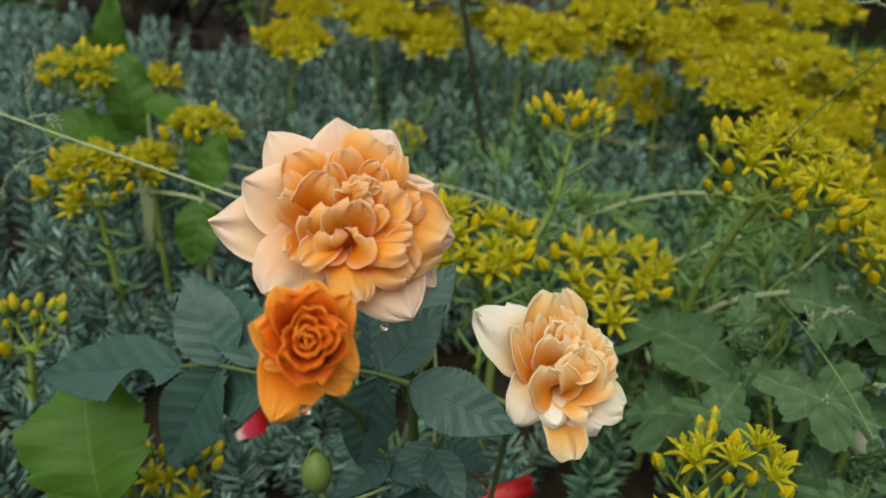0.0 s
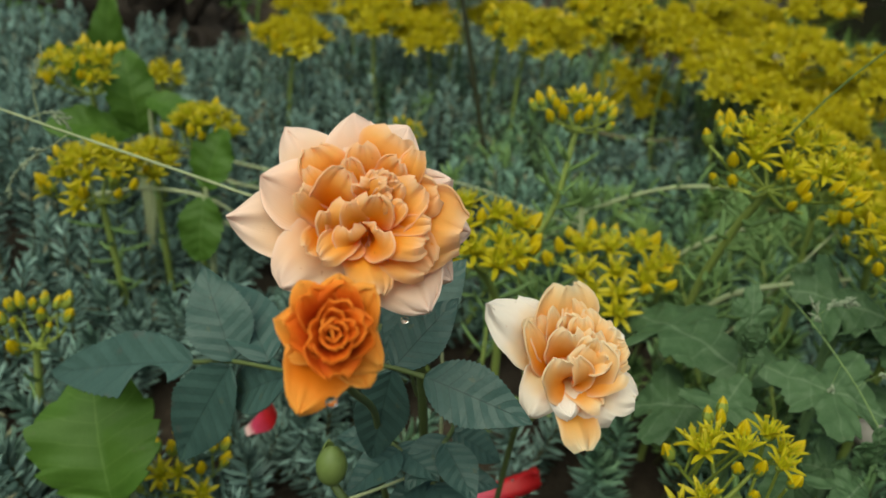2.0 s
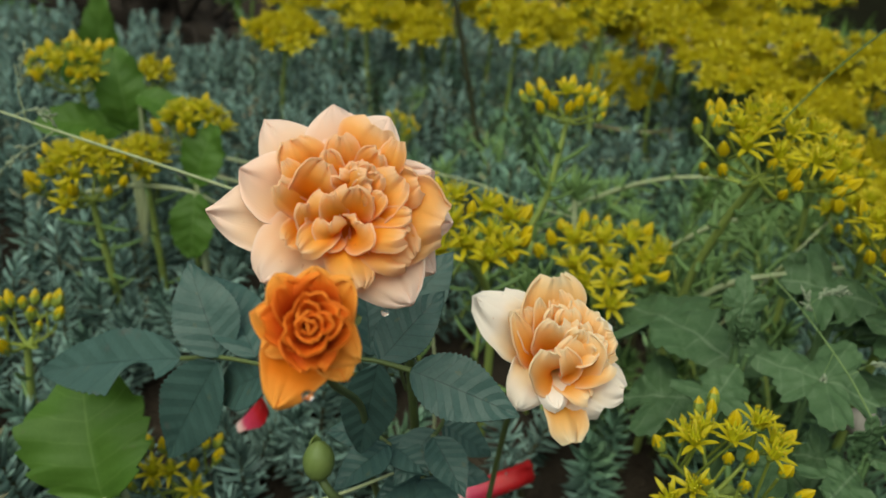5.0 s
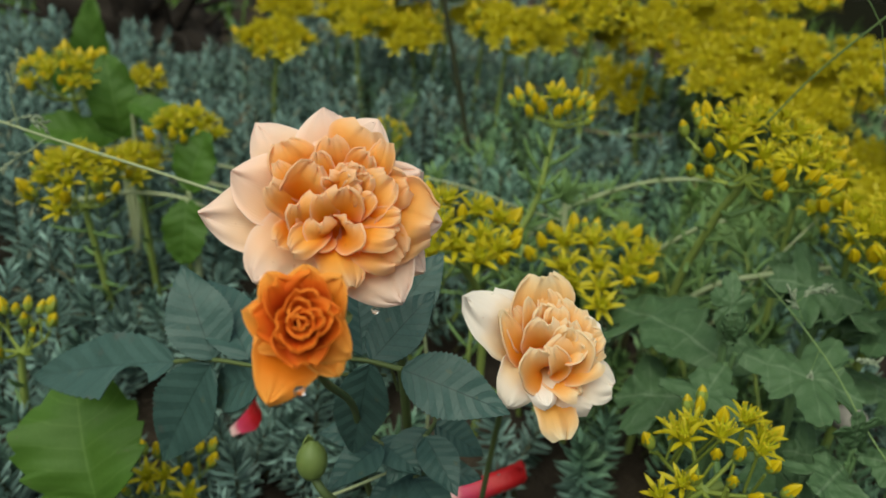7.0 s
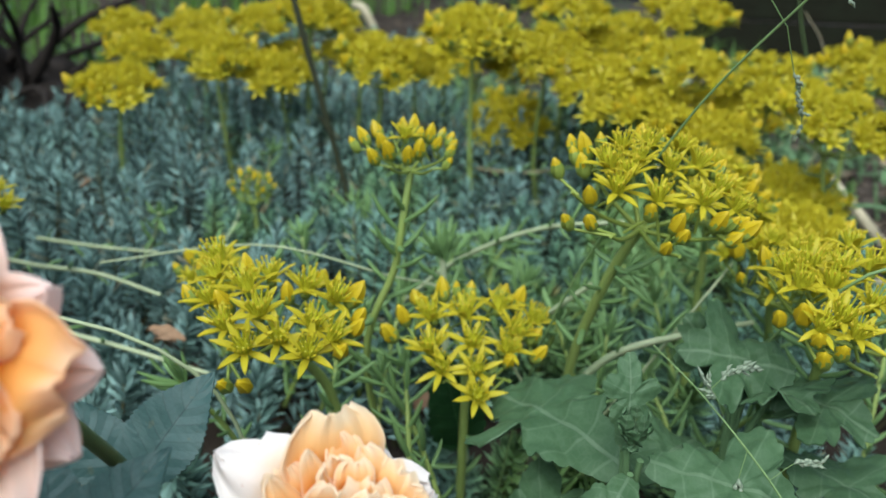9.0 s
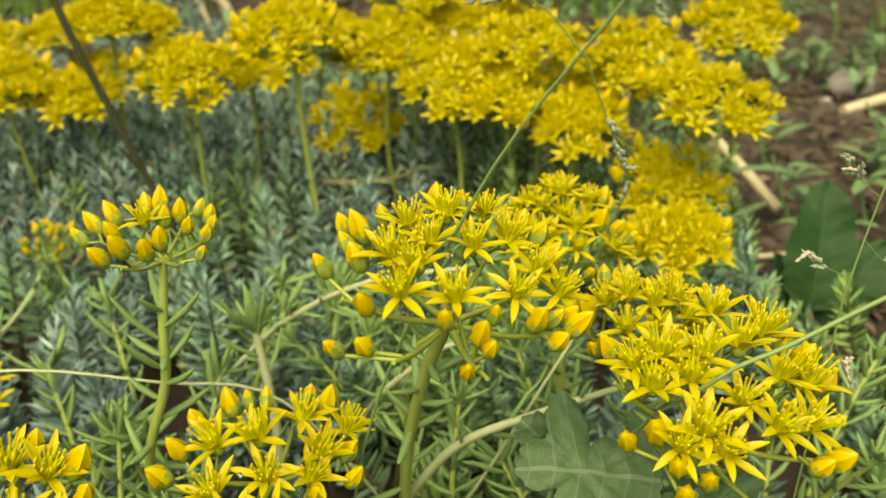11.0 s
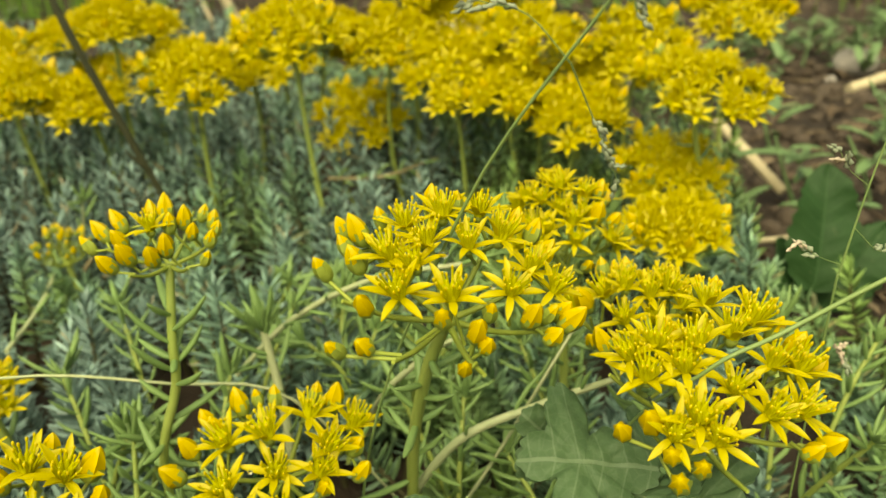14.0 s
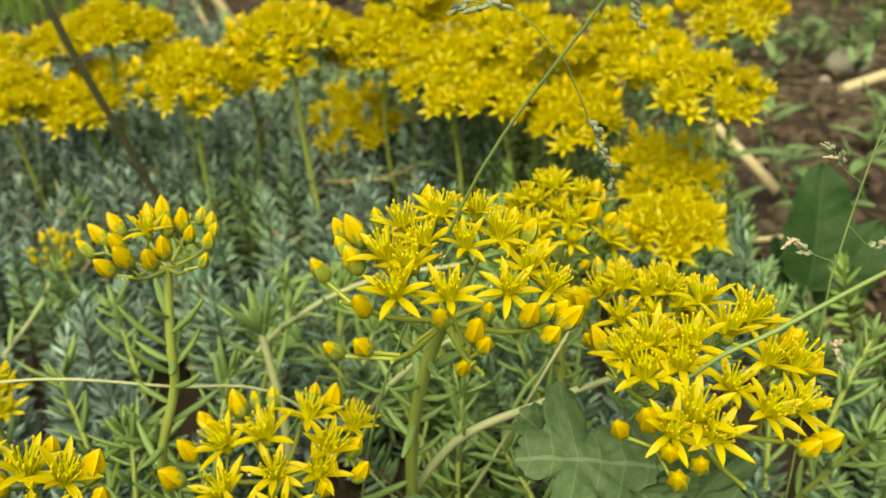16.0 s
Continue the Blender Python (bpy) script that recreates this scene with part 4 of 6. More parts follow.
laid_rose((0.0372, 0.1290, 0.1388), (0.16, -0.84, 0.5), (0.052, 0.262, -0.045), [(0.0371, 0.1477, 0.1195), (0.0384, 0.1857, 0.0878), (0.0387, 0.2085, 0.051)], (0.0, 1.5, -8.0), (0.0, 1.7),
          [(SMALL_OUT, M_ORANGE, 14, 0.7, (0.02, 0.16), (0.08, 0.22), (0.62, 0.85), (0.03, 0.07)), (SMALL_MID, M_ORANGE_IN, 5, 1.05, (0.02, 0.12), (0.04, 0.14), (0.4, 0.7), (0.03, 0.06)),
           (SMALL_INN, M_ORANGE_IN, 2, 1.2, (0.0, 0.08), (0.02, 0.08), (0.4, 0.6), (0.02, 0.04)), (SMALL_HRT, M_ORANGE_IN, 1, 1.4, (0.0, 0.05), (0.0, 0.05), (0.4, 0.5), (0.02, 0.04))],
          "half-open deep orange rose with a tight spiral heart", 5, 0.9, 0.0009)
PALE_OUT = [(-0.7, 2.9, -2.6, -16.5, 10.9, 4.9, 16.2), (-0.6, 4.8, -4.4, -10.2, 15.0, 0.5, 11.6), (-0.2, -0.8, -1.1, -3.0, -12.2, 2.9, 12.7), (2.5, -1.7, -2.6, 6.0, -10.9, 2.8, 9.6),
    (7.8, -4.3, -4.8, 17.2, -10.0, -2.9, 11.8), (11.0, -2.3, -5.0, 21.9, -2.9, -2.6, 11.6), (4.1, 6.4, -4.9, 7.7, 13.8, -1.3, 12.4), (7.4, 4.1, -6.7, 17.7, 9.2, -4.5, 13.8)]
PALE_MID = [(2.3, 4.6, -3.8, 0.3, 19.8, 3.6, 18.2), (5.7, -4.6, -3.5, 11.7, -18.3, -0.1, 11.6), (-1.4, -3.3, 0.8, -6.4, 10.2, 6.4, 8.0), (4.3, -6.4, 0.5, 4.1, 2.5, 6.9, 14.3),
    (11.1, -4.3, -1.2, 8.6, 6.5, 5.7, 14.3), (0.4, 4.4, 0.5, -1.0, 14.2, 6.1, 5.5), (12.1, -6.4, 0.4, 6.4, 3.1, 7.6, 5.8), (11.8, -4.2, -1.3, 16.7, 2.3, 1.9, 9.1),
    (2.6, 1.8, -0.2, 4.6, 8.8, 5.6, 11.0), (-0.9, 2.6, -0.5, -3.7, 11.6, 4.1, 9.6), (7.1, -5.0, -1.7, 14.0, -6.4, 1.1, 8.3)]
PALE_INN = [(7.0, 5.3, -1.3, 3.4, 17.5, 1.8, 7.7), (8.4, 4.9, -1.6, 7.3, 15.2, 2.0, 7.7), (9.2, 4.3, -1.8, 11.4, 13.4, 1.6, 8.0), (10.0, 3.8, -2.0, 14.4, 11.3, 1.4, 7.7),
    (10.8, 3.2, -2.2, 17.6, 8.2, 0.5, 7.7), (11.0, 1.9, -2.4, 18.1, 4.4, 1.0, 7.7), (8.6, 2.8, 0.1, 10.1, 9.8, 3.9, 8.5), (9.5, 1.6, -0.2, 13.6, 6.0, 3.9, 8.3),
    (6.0, 6.5, -0.0, 6.0, 12.5, 3.9, 7.4), (8.6, 2.8, 1.1, 13.2, 2.9, 4.5, 8.3), (3.8, 7.6, -0.6, 1.6, 12.5, 3.5, 8.3), (7.8, 3.3, 1.3, 8.9, 8.2, 5.4, 6.3),
    (9.4, 2.2, 0.9, 15.3, 6.9, 3.2, 6.3)]
laid_rose((0.0795, 0.192, 0.1040), (-0.1, -0.86, 0.5), (0.075, 0.27, -0.045), [(0.080, 0.208, 0.092), (0.078, 0.240, 0.05)], (2.0, 0.0, -9.0), (9.0, 4.0),
          [(PALE_OUT, M_CREAM, 22, 0.5, (0.04, 0.2), (0.2, 0.5), (0.40, 0.66), (0.06, 0.12)), (PALE_MID, M_CREAM_IN, 12, 0.7, (0.02, 0.16), (0.06, 0.2), (0.36, 0.65), (0.06, 0.12)), (PALE_INN, M_CREAM_IN, 9, 0.8, (0.02, 0.2), (0.08, 0.3), (0.3, 0.55), (0.08, 0.15))],
          "open cream and apricot rose with curled pale petals", 23, stalk=0.0009)


def rose_leaf(label, rachis, leaflets, root):
    """A compound rose leaf: one rachis and its leaflets."""
    ob = thing("rose_leaf", label, "leaf", root, "rose leaves")
    tube_part("rachis", ob, rachis, [0.0008, 0.0006, 0.0005], M_STEMRED, 6)
    for k, (b, t, w, up, kind) in enumerate(leaflets):
        leaf_part("leaflet", ob, b, t, w, bitten_outline if kind else rose_outline, M_ROSELEAF, up=up, nu=15, nv=67, fold=0.16, droop=0.28, quilt=0.22, pairs=7, wave=0.18, seed=k)
    return ob


UP1 = (-0.05, -0.72, 0.69)
rose_leaf("dark blue-green rose leaf with serrated, partly eaten leaflets",
          [(-0.0186, 0.215, 0.0785), (-0.0052, 0.209, 0.0840), (0.0108, 0.200, 0.0887), (0.0330, 0.190, 0.0950), (0.044, 0.2, 0.09)],
          [((-0.0186, 0.215, 0.0785), (-0.0762, 0.238, 0.0529), 0.0215, UP1, 1), ((-0.0052, 0.209, 0.0842), (-0.0182, 0.222, 0.1060), 0.0200, (0.1, -0.85, 0.5), 0), ((-0.0062, 0.209, 0.0824), (-0.0241, 0.215, 0.0432), 0.0215, (-0.1, -0.9, 0.4), 0),
           ((0.0055, 0.207, 0.0865), (-0.0150, 0.236, 0.0955), 0.018, (0.3, -0.8, 0.5), 0), ((0.0120, 0.202, 0.0860), (-0.0090, 0.216, 0.0660), 0.017, (0, -0.7, 0.7), 0)], (0.045, 0.21, 0.08))
rose_leaf("dark green rose leaf with a brown spot on one leaflet",
          [(0.0498, 0.182, 0.1028), (0.0419, 0.186, 0.1019), (0.0318, 0.190, 0.1009), (0.040, 0.196, 0.105)],
          [((0.0498, 0.182, 0.1028), (0.0760, 0.178, 0.0962), 0.0165, (0.1, -0.75, 0.65), 0), ((0.0419, 0.186, 0.1019), (0.0554, 0.200, 0.1158), 0.0145, (-0.3, -0.85, 0.4), 0), ((0.0414, 0.186, 0.1012), (0.0365, 0.196, 0.0670), 0.0145, (0.1, -0.9, 0.4), 0),
           ((0.0394, 0.187, 0.1029), (0.0348, 0.202, 0.1140), 0.0125, (0.3, -0.85, 0.4), 0)], (0.04, 0.196, 0.105))
rose_leaf("dark green rose leaf behind the large bloom",
          [(0.0430, 0.215, 0.0981), (0.044, 0.212, 0.088), (0.046, 0.222, 0.072)],
          [((0.0430, 0.215, 0.0981), (0.0560, 0.228, 0.1150), 0.0165, (-0.2, -0.85, 0.45), 0), ((0.044, 0.214, 0.094), (0.0290, 0.224, 0.1110), 0.0150, (0.3, -0.85, 0.45), 0)], (0.046, 0.222, 0.072))
rose_leaf("shaded dark green rose leaf low on the bush",
          [(0.056, 0.2, 0.072), (0.058, 0.22, 0.064), (0.056, 0.245, 0.05)],
          [((0.056, 0.2, 0.072), (0.066, 0.188, 0.063), 0.012, (0.2, -0.6, 0.75), 0), ((0.056, 0.205, 0.071), (0.047, 0.193, 0.060), 0.012, (-0.2, -0.6, 0.75), 0), ((0.058, 0.215, 0.066), (0.073, 0.215, 0.057), 0.012, (0.2, -0.6, 0.75), 0)], (0.056, 0.245, 0.05))

rose_leaf("small dark green rose leaf low in the shade",
          [(0.0441, 0.1996, 0.0683), (0.0401, 0.2116, 0.0623), (0.0421, 0.2296, 0.0483)],
          [((0.0441, 0.1996, 0.0683), (0.0321, 0.1856, 0.0623), 0.012, (-0.2, -0.5, 0.8), 0), ((0.0431, 0.2026, 0.0673), (0.0561, 0.1936, 0.0643), 0.011, (0.2, -0.5, 0.8), 0), ((0.0411, 0.2076, 0.0653), (0.0251, 0.2076, 0.0643), 0.011, (-0.2, -0.4, 0.85), 0)], (0.0421, 0.2296, 0.0483))
rose_leaf("small dark green rose leaf low in the shade",
          [(0.0541, 0.2009, 0.0573), (0.0581, 0.2129, 0.0513), (0.0561, 0.2309, 0.0373)],
          [((0.0541, 0.2009, 0.0573), (0.0661, 0.1869, 0.0513), 0.012, (0.2, -0.5, 0.8), 0), ((0.0551, 0.2039, 0.0563), (0.0421, 0.1949, 0.0533), 0.011, (-0.2, -0.5, 0.8), 0), ((0.0571, 0.2089, 0.0543), (0.0731, 0.2089, 0.0533), 0.011, (0.2, -0.4, 0.85), 0)], (0.0561, 0.2309, 0.0373))

# green rose bud on its own stem
gb = thing("rose_bud", "closed round green rose bud with a long sepal", "rose bud", (0.029, 0.180, 0.0757))
v, f, uv = tube([(0, 0, z) for z in (-0.0050, -0.0044, -0.003, -0.001, 0.001, 0.003, 0.0046, 0.0056)], [0.0012, 0.0024, 0.0034, 0.0039, 0.0039, 0.0032, 0.0018, 0.0003], 16)
part("hip", mesh("hip", v, f, M_ROSEBUD, uv), gb)
for k in range(5):
    g = petal_grid(k * 1.2566 + 2.2, 0.0030, -0.001, 0.0072 if k == 0 else 0.0062, 0.004, 4, -22 if k == 0 else -44, 0.9, point=1.0, seed=k, nu=7, nv=10)
    v, f, uv = shell(g, 0.0004)
    part("sepal", mesh("sepal", v, f, M_ROSEBUD, uv), gb)
tube_part("stem", gb, [(0.029, 0.180, 0.0712), (0.035, 0.182, 0.062), (0.045, 0.215, 0.03), (0.05, 0.25, -0.05)], [0.0011, 0.0013, 0.0015], M_STEMRED)


# fallen red petals
def red_petal(at, axis, spin, length, width, cup, label):
    ob = thing("fallen_petal", label, "petal", at, "fallen red petals")
    ob.matrix_basis = facing(at, axis, spin)
    v, f, uv = shell(petal_grid(0.0, 0.0, 0.0, length, width, -10, 25, cup, curl=0.3, roll=0.1, point=0.45, ruffle=0.04, seed=3), 0.0006)
    part("blade", mesh("blade", v, f, M_RED, uv), ob)


red_petal((-0.018, 0.262, 0.022), (0.55, 0.12, 0.70), 1.9, 0.018, 0.014, 1.2, "red petal with a white foot caught in the stonecrop")
red_petal((0.063, 0.262, 0.002), (0.93, 0.25, 0.32), 2.2, 0.034, 0.019, 2.4, "rolled crimson petal lying on the stonecrop")

# ---- near stonecrop flower heads ----
# places of the stars and buds on the five heads that come nearest
MAIN_STARS = [(-12.3, 6.7), (-12.9, -3.9), (-2.3, -7.0), (-7.0, 14.2), (2.4, 16.7), (5.2, 5.8), (12.5, 6.2), (10.7, 15.3), (10.3, -8.3), (20.4, -8.3), (-3.8, 7.8), (16.6, -2.8),
    (-7.7, 2.6)]
MAIN_BUDS = [(1.1, 21.8), (6.1, 18.9), (-11.4, 19.1), (-20.3, 17.9), (-17.0, 15.1), (-20.7, 12.6), (-19.1, 8.2), (-26.6, 8.0), (-20.0, -3.8), (-27.5, -11.5), (-22.1, -13.1), (-5.3, -11.4),
    (0.4, -16.2), (-3.8, -22.6), (2.0, -18.7), (4.4, -12.4), (12.6, -14.8), (16.3, -19.2), (16.9, -14.3), (20.8, -16.2), (20.3, -13.6), (20.9, 1.1), (21.2, 8.1), (18.3, 11.5)]
RIGHT_STARS = [(10.0, 20.2), (9.7, 9.9), (-15.0, 11.5), (-8.0, 12.2), (-14.1, 5.5), (-0.6, 9.2), (-5.3, 5.2), (14.2, 0.8), (20.1, -1.2), (6.4, -9.7), (14.3, -10.5), (-14.7, -7.9),
    (-9.0, -6.8), (-7.2, -12.0), (16.9, 12.4), (1.9, -2.7)]
RIGHT_BUDS = [(12.4, 26.9), (14.7, 24.3), (21.2, 9.2), (-18.5, 16.9), (-3.9, 15.0), (-24.2, -3.9), (-18.0, -4.4), (23.1, 4.1), (25.0, -1.7), (12.0, -18.8), (16.6, -18.2),
    (-17.7, -17.0), (-12.7, -15.9), (-17.5, -11.8)]
LOW_STARS = [(-12.8, 5.2), (-14.4, -8.6), (-1.9, 5.1), (-1.1, -6.1), (9.8, 8.4), (13.6, -2.0), (21.0, 4.7), (-11.4, -15.9), (-0.3, -16.2), (-0.9, -25.1), (10.1, -8.1)]
LOW_BUDS = [(-15.2, 10.9), (-22.2, 5.8), (-26.8, 0.3), (-8.4, 16.3), (-3.7, 17.5), (0.9, 16.2), (-17.8, 14.7), (12.0, 14.4), (16.7, 11.9), (20.2, -2.8), (20.5, -10.4), (10.8, -12.3),
    (1.9, -24.2)]
LEFT_STARS = [(-21.3, 20.7), (-19.8, 12.2), (-18.8, 3.2), (-12.1, -6.8), (-8.6, 6.3), (-2.6, 10.7), (-3.1, -3.4), (-4.8, -14.7), (3.7, -10.3), (8.4, 7.3), (16.7, 5.1), (12.4, -5.2),
    (12.6, -13.7), (18.2, -8.0)]
LEFT_BUDS = [(-11.1, 16.0), (-25.6, 15.6), (-26.0, 4.8), (3.6, 4.3), (11.9, 13.9), (21.9, 6.4), (24.4, 0.2), (24.3, -3.9), (21.1, -11.9), (-8.3, -24.7), (-3.0, -24.4), (-13.6, -0.3)]
BUD_STARS = [(-2.2, -0.1)]
BUD_BUDS = [(-19.2, 2.7), (-15.9, 6.8), (-11.5, 8.7), (-9.7, -1.6), (-12.1, -9.1), (-7.2, -8.8), (-3.0, 9.2), (0.6, 9.5), (2.6, 1.0), (-1.1, -10.2), (6.1, 3.1), (10.4, 8.5),
    (13.0, 4.7), (14.0, 0.9), (8.4, -2.4), (12.8, -4.4), (11.8, -10.9), (2.3, -8.2)]
OPEN = "yellow stonecrop head of open stars and buds"
stonecrop((0.1632, 0.2958, 0.1407), (0.150, 0.345, 0.0), 0.0300, 0, 0, OPEN + " on a leaning stalk", (0.05, -0.55), True, [(0.153, 0.338, 0.055), (0.157, 0.318, 0.100)], 1, arms=8, size=1.05, stars=MAIN_STARS, closed=MAIN_BUDS)
stonecrop((0.0951, 0.3459, 0.1409), (0.098, 0.358, 0.0), 0.0180, 0, 0, "yellow stonecrop head of closed buds on a slender stalk", (0.0, -0.30), True, [(0.0809, 0.3485, 0.0553), (0.0905, 0.346, 0.0947), (0.0922, 0.3447, 0.1078)], 2, thick=0.0014, arms=6, size=0.92, stars=BUD_STARS, closed=BUD_BUDS, unripe=True)
stonecrop((0.1169, 0.3249, 0.0823), (0.118, 0.345, 0.0), 0.0270, 0, 0, OPEN + " low among the shoots", (0.03, -0.5), True, (), 3, leaves=5, size=1.24, stars=LOW_STARS, closed=LOW_BUDS)
stonecrop((0.0558, 0.2981, 0.0995), (0.075, 0.335, 0.0), 0.0250, 0, 0, OPEN + " behind the large rose", (-0.05, -0.55), True, [(0.072, 0.325, 0.05)], 4, leaves=6, size=1.22, stars=LEFT_STARS, closed=LEFT_BUDS)
stonecrop((0.012, 0.405, 0.070), (0.020, 0.415, 0.0), 0.0125, 7, 6, OPEN + ", a small one", (0, -0.25), True, (), 5, leaves=4)
stonecrop((0.2153, 0.2764, 0.1152), (0.222, 0.315, 0.0), 0.0280, 0, 0, OPEN + " above the lobed leaves", (0.08, -0.55), True, [(0.22, 0.30, 0.06)], 6, arms=7, size=1.16, stars=RIGHT_STARS, closed=RIGHT_BUDS)
stonecrop((0.221, 0.330, 0.106), (0.232, 0.350, 0.0), 0.0190, 15, 10, OPEN, (0.05, -0.2), True, [(0.23, 0.345, 0.05)], 7)
stonecrop((0.211, 0.367, 0.121), (0.215, 0.385, 0.0), 0.0190, 20, 9, OPEN + " behind a taller head", (0.05, -0.45), True, [(0.214, 0.38, 0.06)], 17, size=0.95)
stonecrop((0.1385, 0.206, 0.0715), (0.150, 0.225, 0.0), 0.0205, 9, 16, OPEN + " beside the lobed leaves", (0.05, -0.35), True, [(0.148, 0.222, 0.04)], 8, leaves=4, size=0.86)
stonecrop((-0.154, 0.426, 0.1175), (-0.145, 0.435, 0.0), 0.0235, 12, 22, OPEN, (0, -0.25), True, [(-0.150, 0.435, 0.06)], 9, dome=0.3)
stonecrop((-0.118, 0.355, 0.085), (-0.108, 0.372, 0.0), 0.0225, 22, 10, OPEN, (0, -0.4), True, (), 10)
stonecrop((-0.106, 0.392, 0.082), (-0.10, 0.402, 0.0), 0.0125, 9, 4, OPEN + ", a small one", (0, -0.3), True, (), 11, leaves=4)
stonecrop((-0.084, 0.400, 0.100), (-0.090, 0.415, 0.0), 0.0160, 11, 5, OPEN, (-0.1, -0.2), True, (), 12, leaves=5)
stonecrop((-0.131, 0.467, 0.108), (-0.135, 0.475, 0.0), 0.0115, 8, 3, OPEN + ", a small one", (0, -0.1), False, (), 13, leaves=4)
stonecrop((-0.044, 0.266, -0.002), (-0.042, 0.272, 0.0), 0.0180, 3, 13, "short stonecrop head with yellow buds and few stars", (0, -0.3), True, (), 14, leaves=3)
stonecrop((-0.114, 0.290, 0.041), (-0.12, 0.298, 0.0), 0.0150, 0, 14, "short stonecrop head of closed greenish buds", (0, -0.2), True, (), 15, leaves=4, unripe=True)
stonecrop((0.004, 0.545, 0.072), (0.010, 0.55, 0.0), 0.0135, 0, 24, "short stonecrop head of closed greenish buds", (0, -0.1), False, (), 16, leaves=3, size=0.7, unripe=True)

# ---- farther heads: places and radii, in two stretches of the bed ----
BACK_LEFT = [(-0.128, 0.738, 0.148, 0.018), (-0.087, 0.590, 0.122, 0.020), (-0.069, 0.737, 0.150, 0.022), (-0.036, 0.645, 0.140, 0.023), (-0.018, 0.720, 0.158, 0.019), (0.026, 0.650, 0.171, 0.018), (0.033, 0.730, 0.160, 0.017),
             (-0.105, 0.700, 0.135, 0.018), (0.060, 0.665, 0.142, 0.021), (0.005, 0.640, 0.128, 0.018), (-0.045, 0.700, 0.128, 0.018),
             (-0.001, 0.715, 0.129, 0.019), (0.080, 0.578, 0.145, 0.024), (0.100, 0.700, 0.135, 0.018), (0.120, 0.680, 0.134, 0.020), (0.130, 0.560, 0.166, 0.0225)]
BACK_RIGHT = [(0.187, 0.609, 0.152, 0.023), (0.203, 0.650, 0.178, 0.024), (0.165, 0.640, 0.102, 0.023), (0.231, 0.645, 0.150, 0.024), (0.217, 0.578, 0.134, 0.024), (0.262, 0.578, 0.150, 0.024), (0.290, 0.650, 0.179, 0.026), (0.340, 0.660, 0.108, 0.023),
              (0.150, 0.700, 0.150, 0.022), (0.180, 0.720, 0.135, 0.022), (0.265, 0.700, 0.160, 0.022), (0.300, 0.600, 0.124, 0.022),
              (0.325, 0.578, 0.139, 0.025), (0.318, 0.485, 0.133, 0.026), (0.402, 0.609, 0.149, 0.025), (0.309, 0.500, 0.088, 0.022), (0.275, 0.420, 0.090, 0.015), (0.244, 0.560, 0.124, 0.023), (0.275, 0.540, 0.112, 0.021), (0.255, 0.620, 0.122, 0.023)]
for k, (x, y, z, r) in enumerate(BACK_LEFT + BACK_RIGHT):
    rng = random.Random(100 + k)
    stonecrop((x, y, z), (x + rng.uniform(-0.015, 0.015), y + rng.uniform(0.0, 0.03), 0.0), r * 1.2, rng.randint(54, 62), rng.randint(5, 9), "yellow stonecrop head of open stars on an upright stalk", (rng.uniform(-0.15, 0.15), rng.uniform(-0.62, -0.28)),
              False, [(x + rng.uniform(-0.006, 0.006), y + 0.012, z * 0.5)], 100 + k, thick=0.0015, leaves=8, dome=0.28, size=1.15)


# ---- lobed chrysanthemum plants ----
def mum(root, leaves, label, bud=None):
    root = (root[0], root[1], slope(root[1]))
    ob = thing("chrysanthemum_plant", label, "plant", root, "chrysanthemum plants")
    for k, (b, t, w, up) in enumerate(leaves):
        lobed_part("leaf", ob, b, t, w, M_MUMLEAF, up, seed=40 + k, lobes=5)
        tube_part("petiole", ob, [b, ((b[0] + root[0]) / 2, (b[1] + root[1]) / 2, b[2] * 0.8), (root[0], root[1], b[2] * 0.45)], [0.0009, 0.0012], M_STALKLEAF, 6, 8)
    top = max(b[2] for b, *_ in leaves)
    tube_part("stem", ob, [(root[0], root[1], root[2] - 0.004), (root[0] + 0.002, root[1], top * 0.5), (leaves[0][0][0], leaves[0][0][1], top)], [0.0020, 0.0015, 0.0004], M_STALKLEAF)
    if bud:
        for k in range(5):
            w = k * 1.2566
            tip = (bud[0] + 0.005 * math.cos(w), bud[1] + 0.005 * math.sin(w), bud[2] + 0.011)
            lobed_part("bud_leaf", ob, bud, tip, 0.008, M_MUMLEAF, (-math.cos(w), -math.sin(w), 0.4), seed=60 + k, droop=-0.8, rings=7, spokes=60)
    return ob


mum((0.153, 0.258, 0.0), [((0.150, 0.257, 0.080), (0.123, 0.309, 0.0680), 0.050, (-0.1, -0.35, 0.93)), ((0.150, 0.254, 0.082), (0.1515, 0.264, 0.1030), 0.0165, (0.0, -0.95, 0.25)), ((0.153, 0.252, 0.080), (0.190, 0.236, 0.078), 0.044, (0.1, -0.35, 0.93)),
                          ((0.151, 0.252, 0.076), (0.136, 0.232, 0.066), 0.030, (-0.1, -0.4, 0.9)), ((0.156, 0.262, 0.070), (0.184, 0.290, 0.064), 0.040, (0.2, -0.3, 0.93)), ((0.150, 0.255, 0.060), (0.120, 0.270, 0.050), 0.040, (-0.2, -0.3, 0.93)), ((0.156, 0.252, 0.056), (0.175, 0.222, 0.046), 0.040, (0.1, -0.4, 0.9))],
    "green chrysanthemum plant with lobed, insect-bitten leaves", (0.1505, 0.252, 0.082))
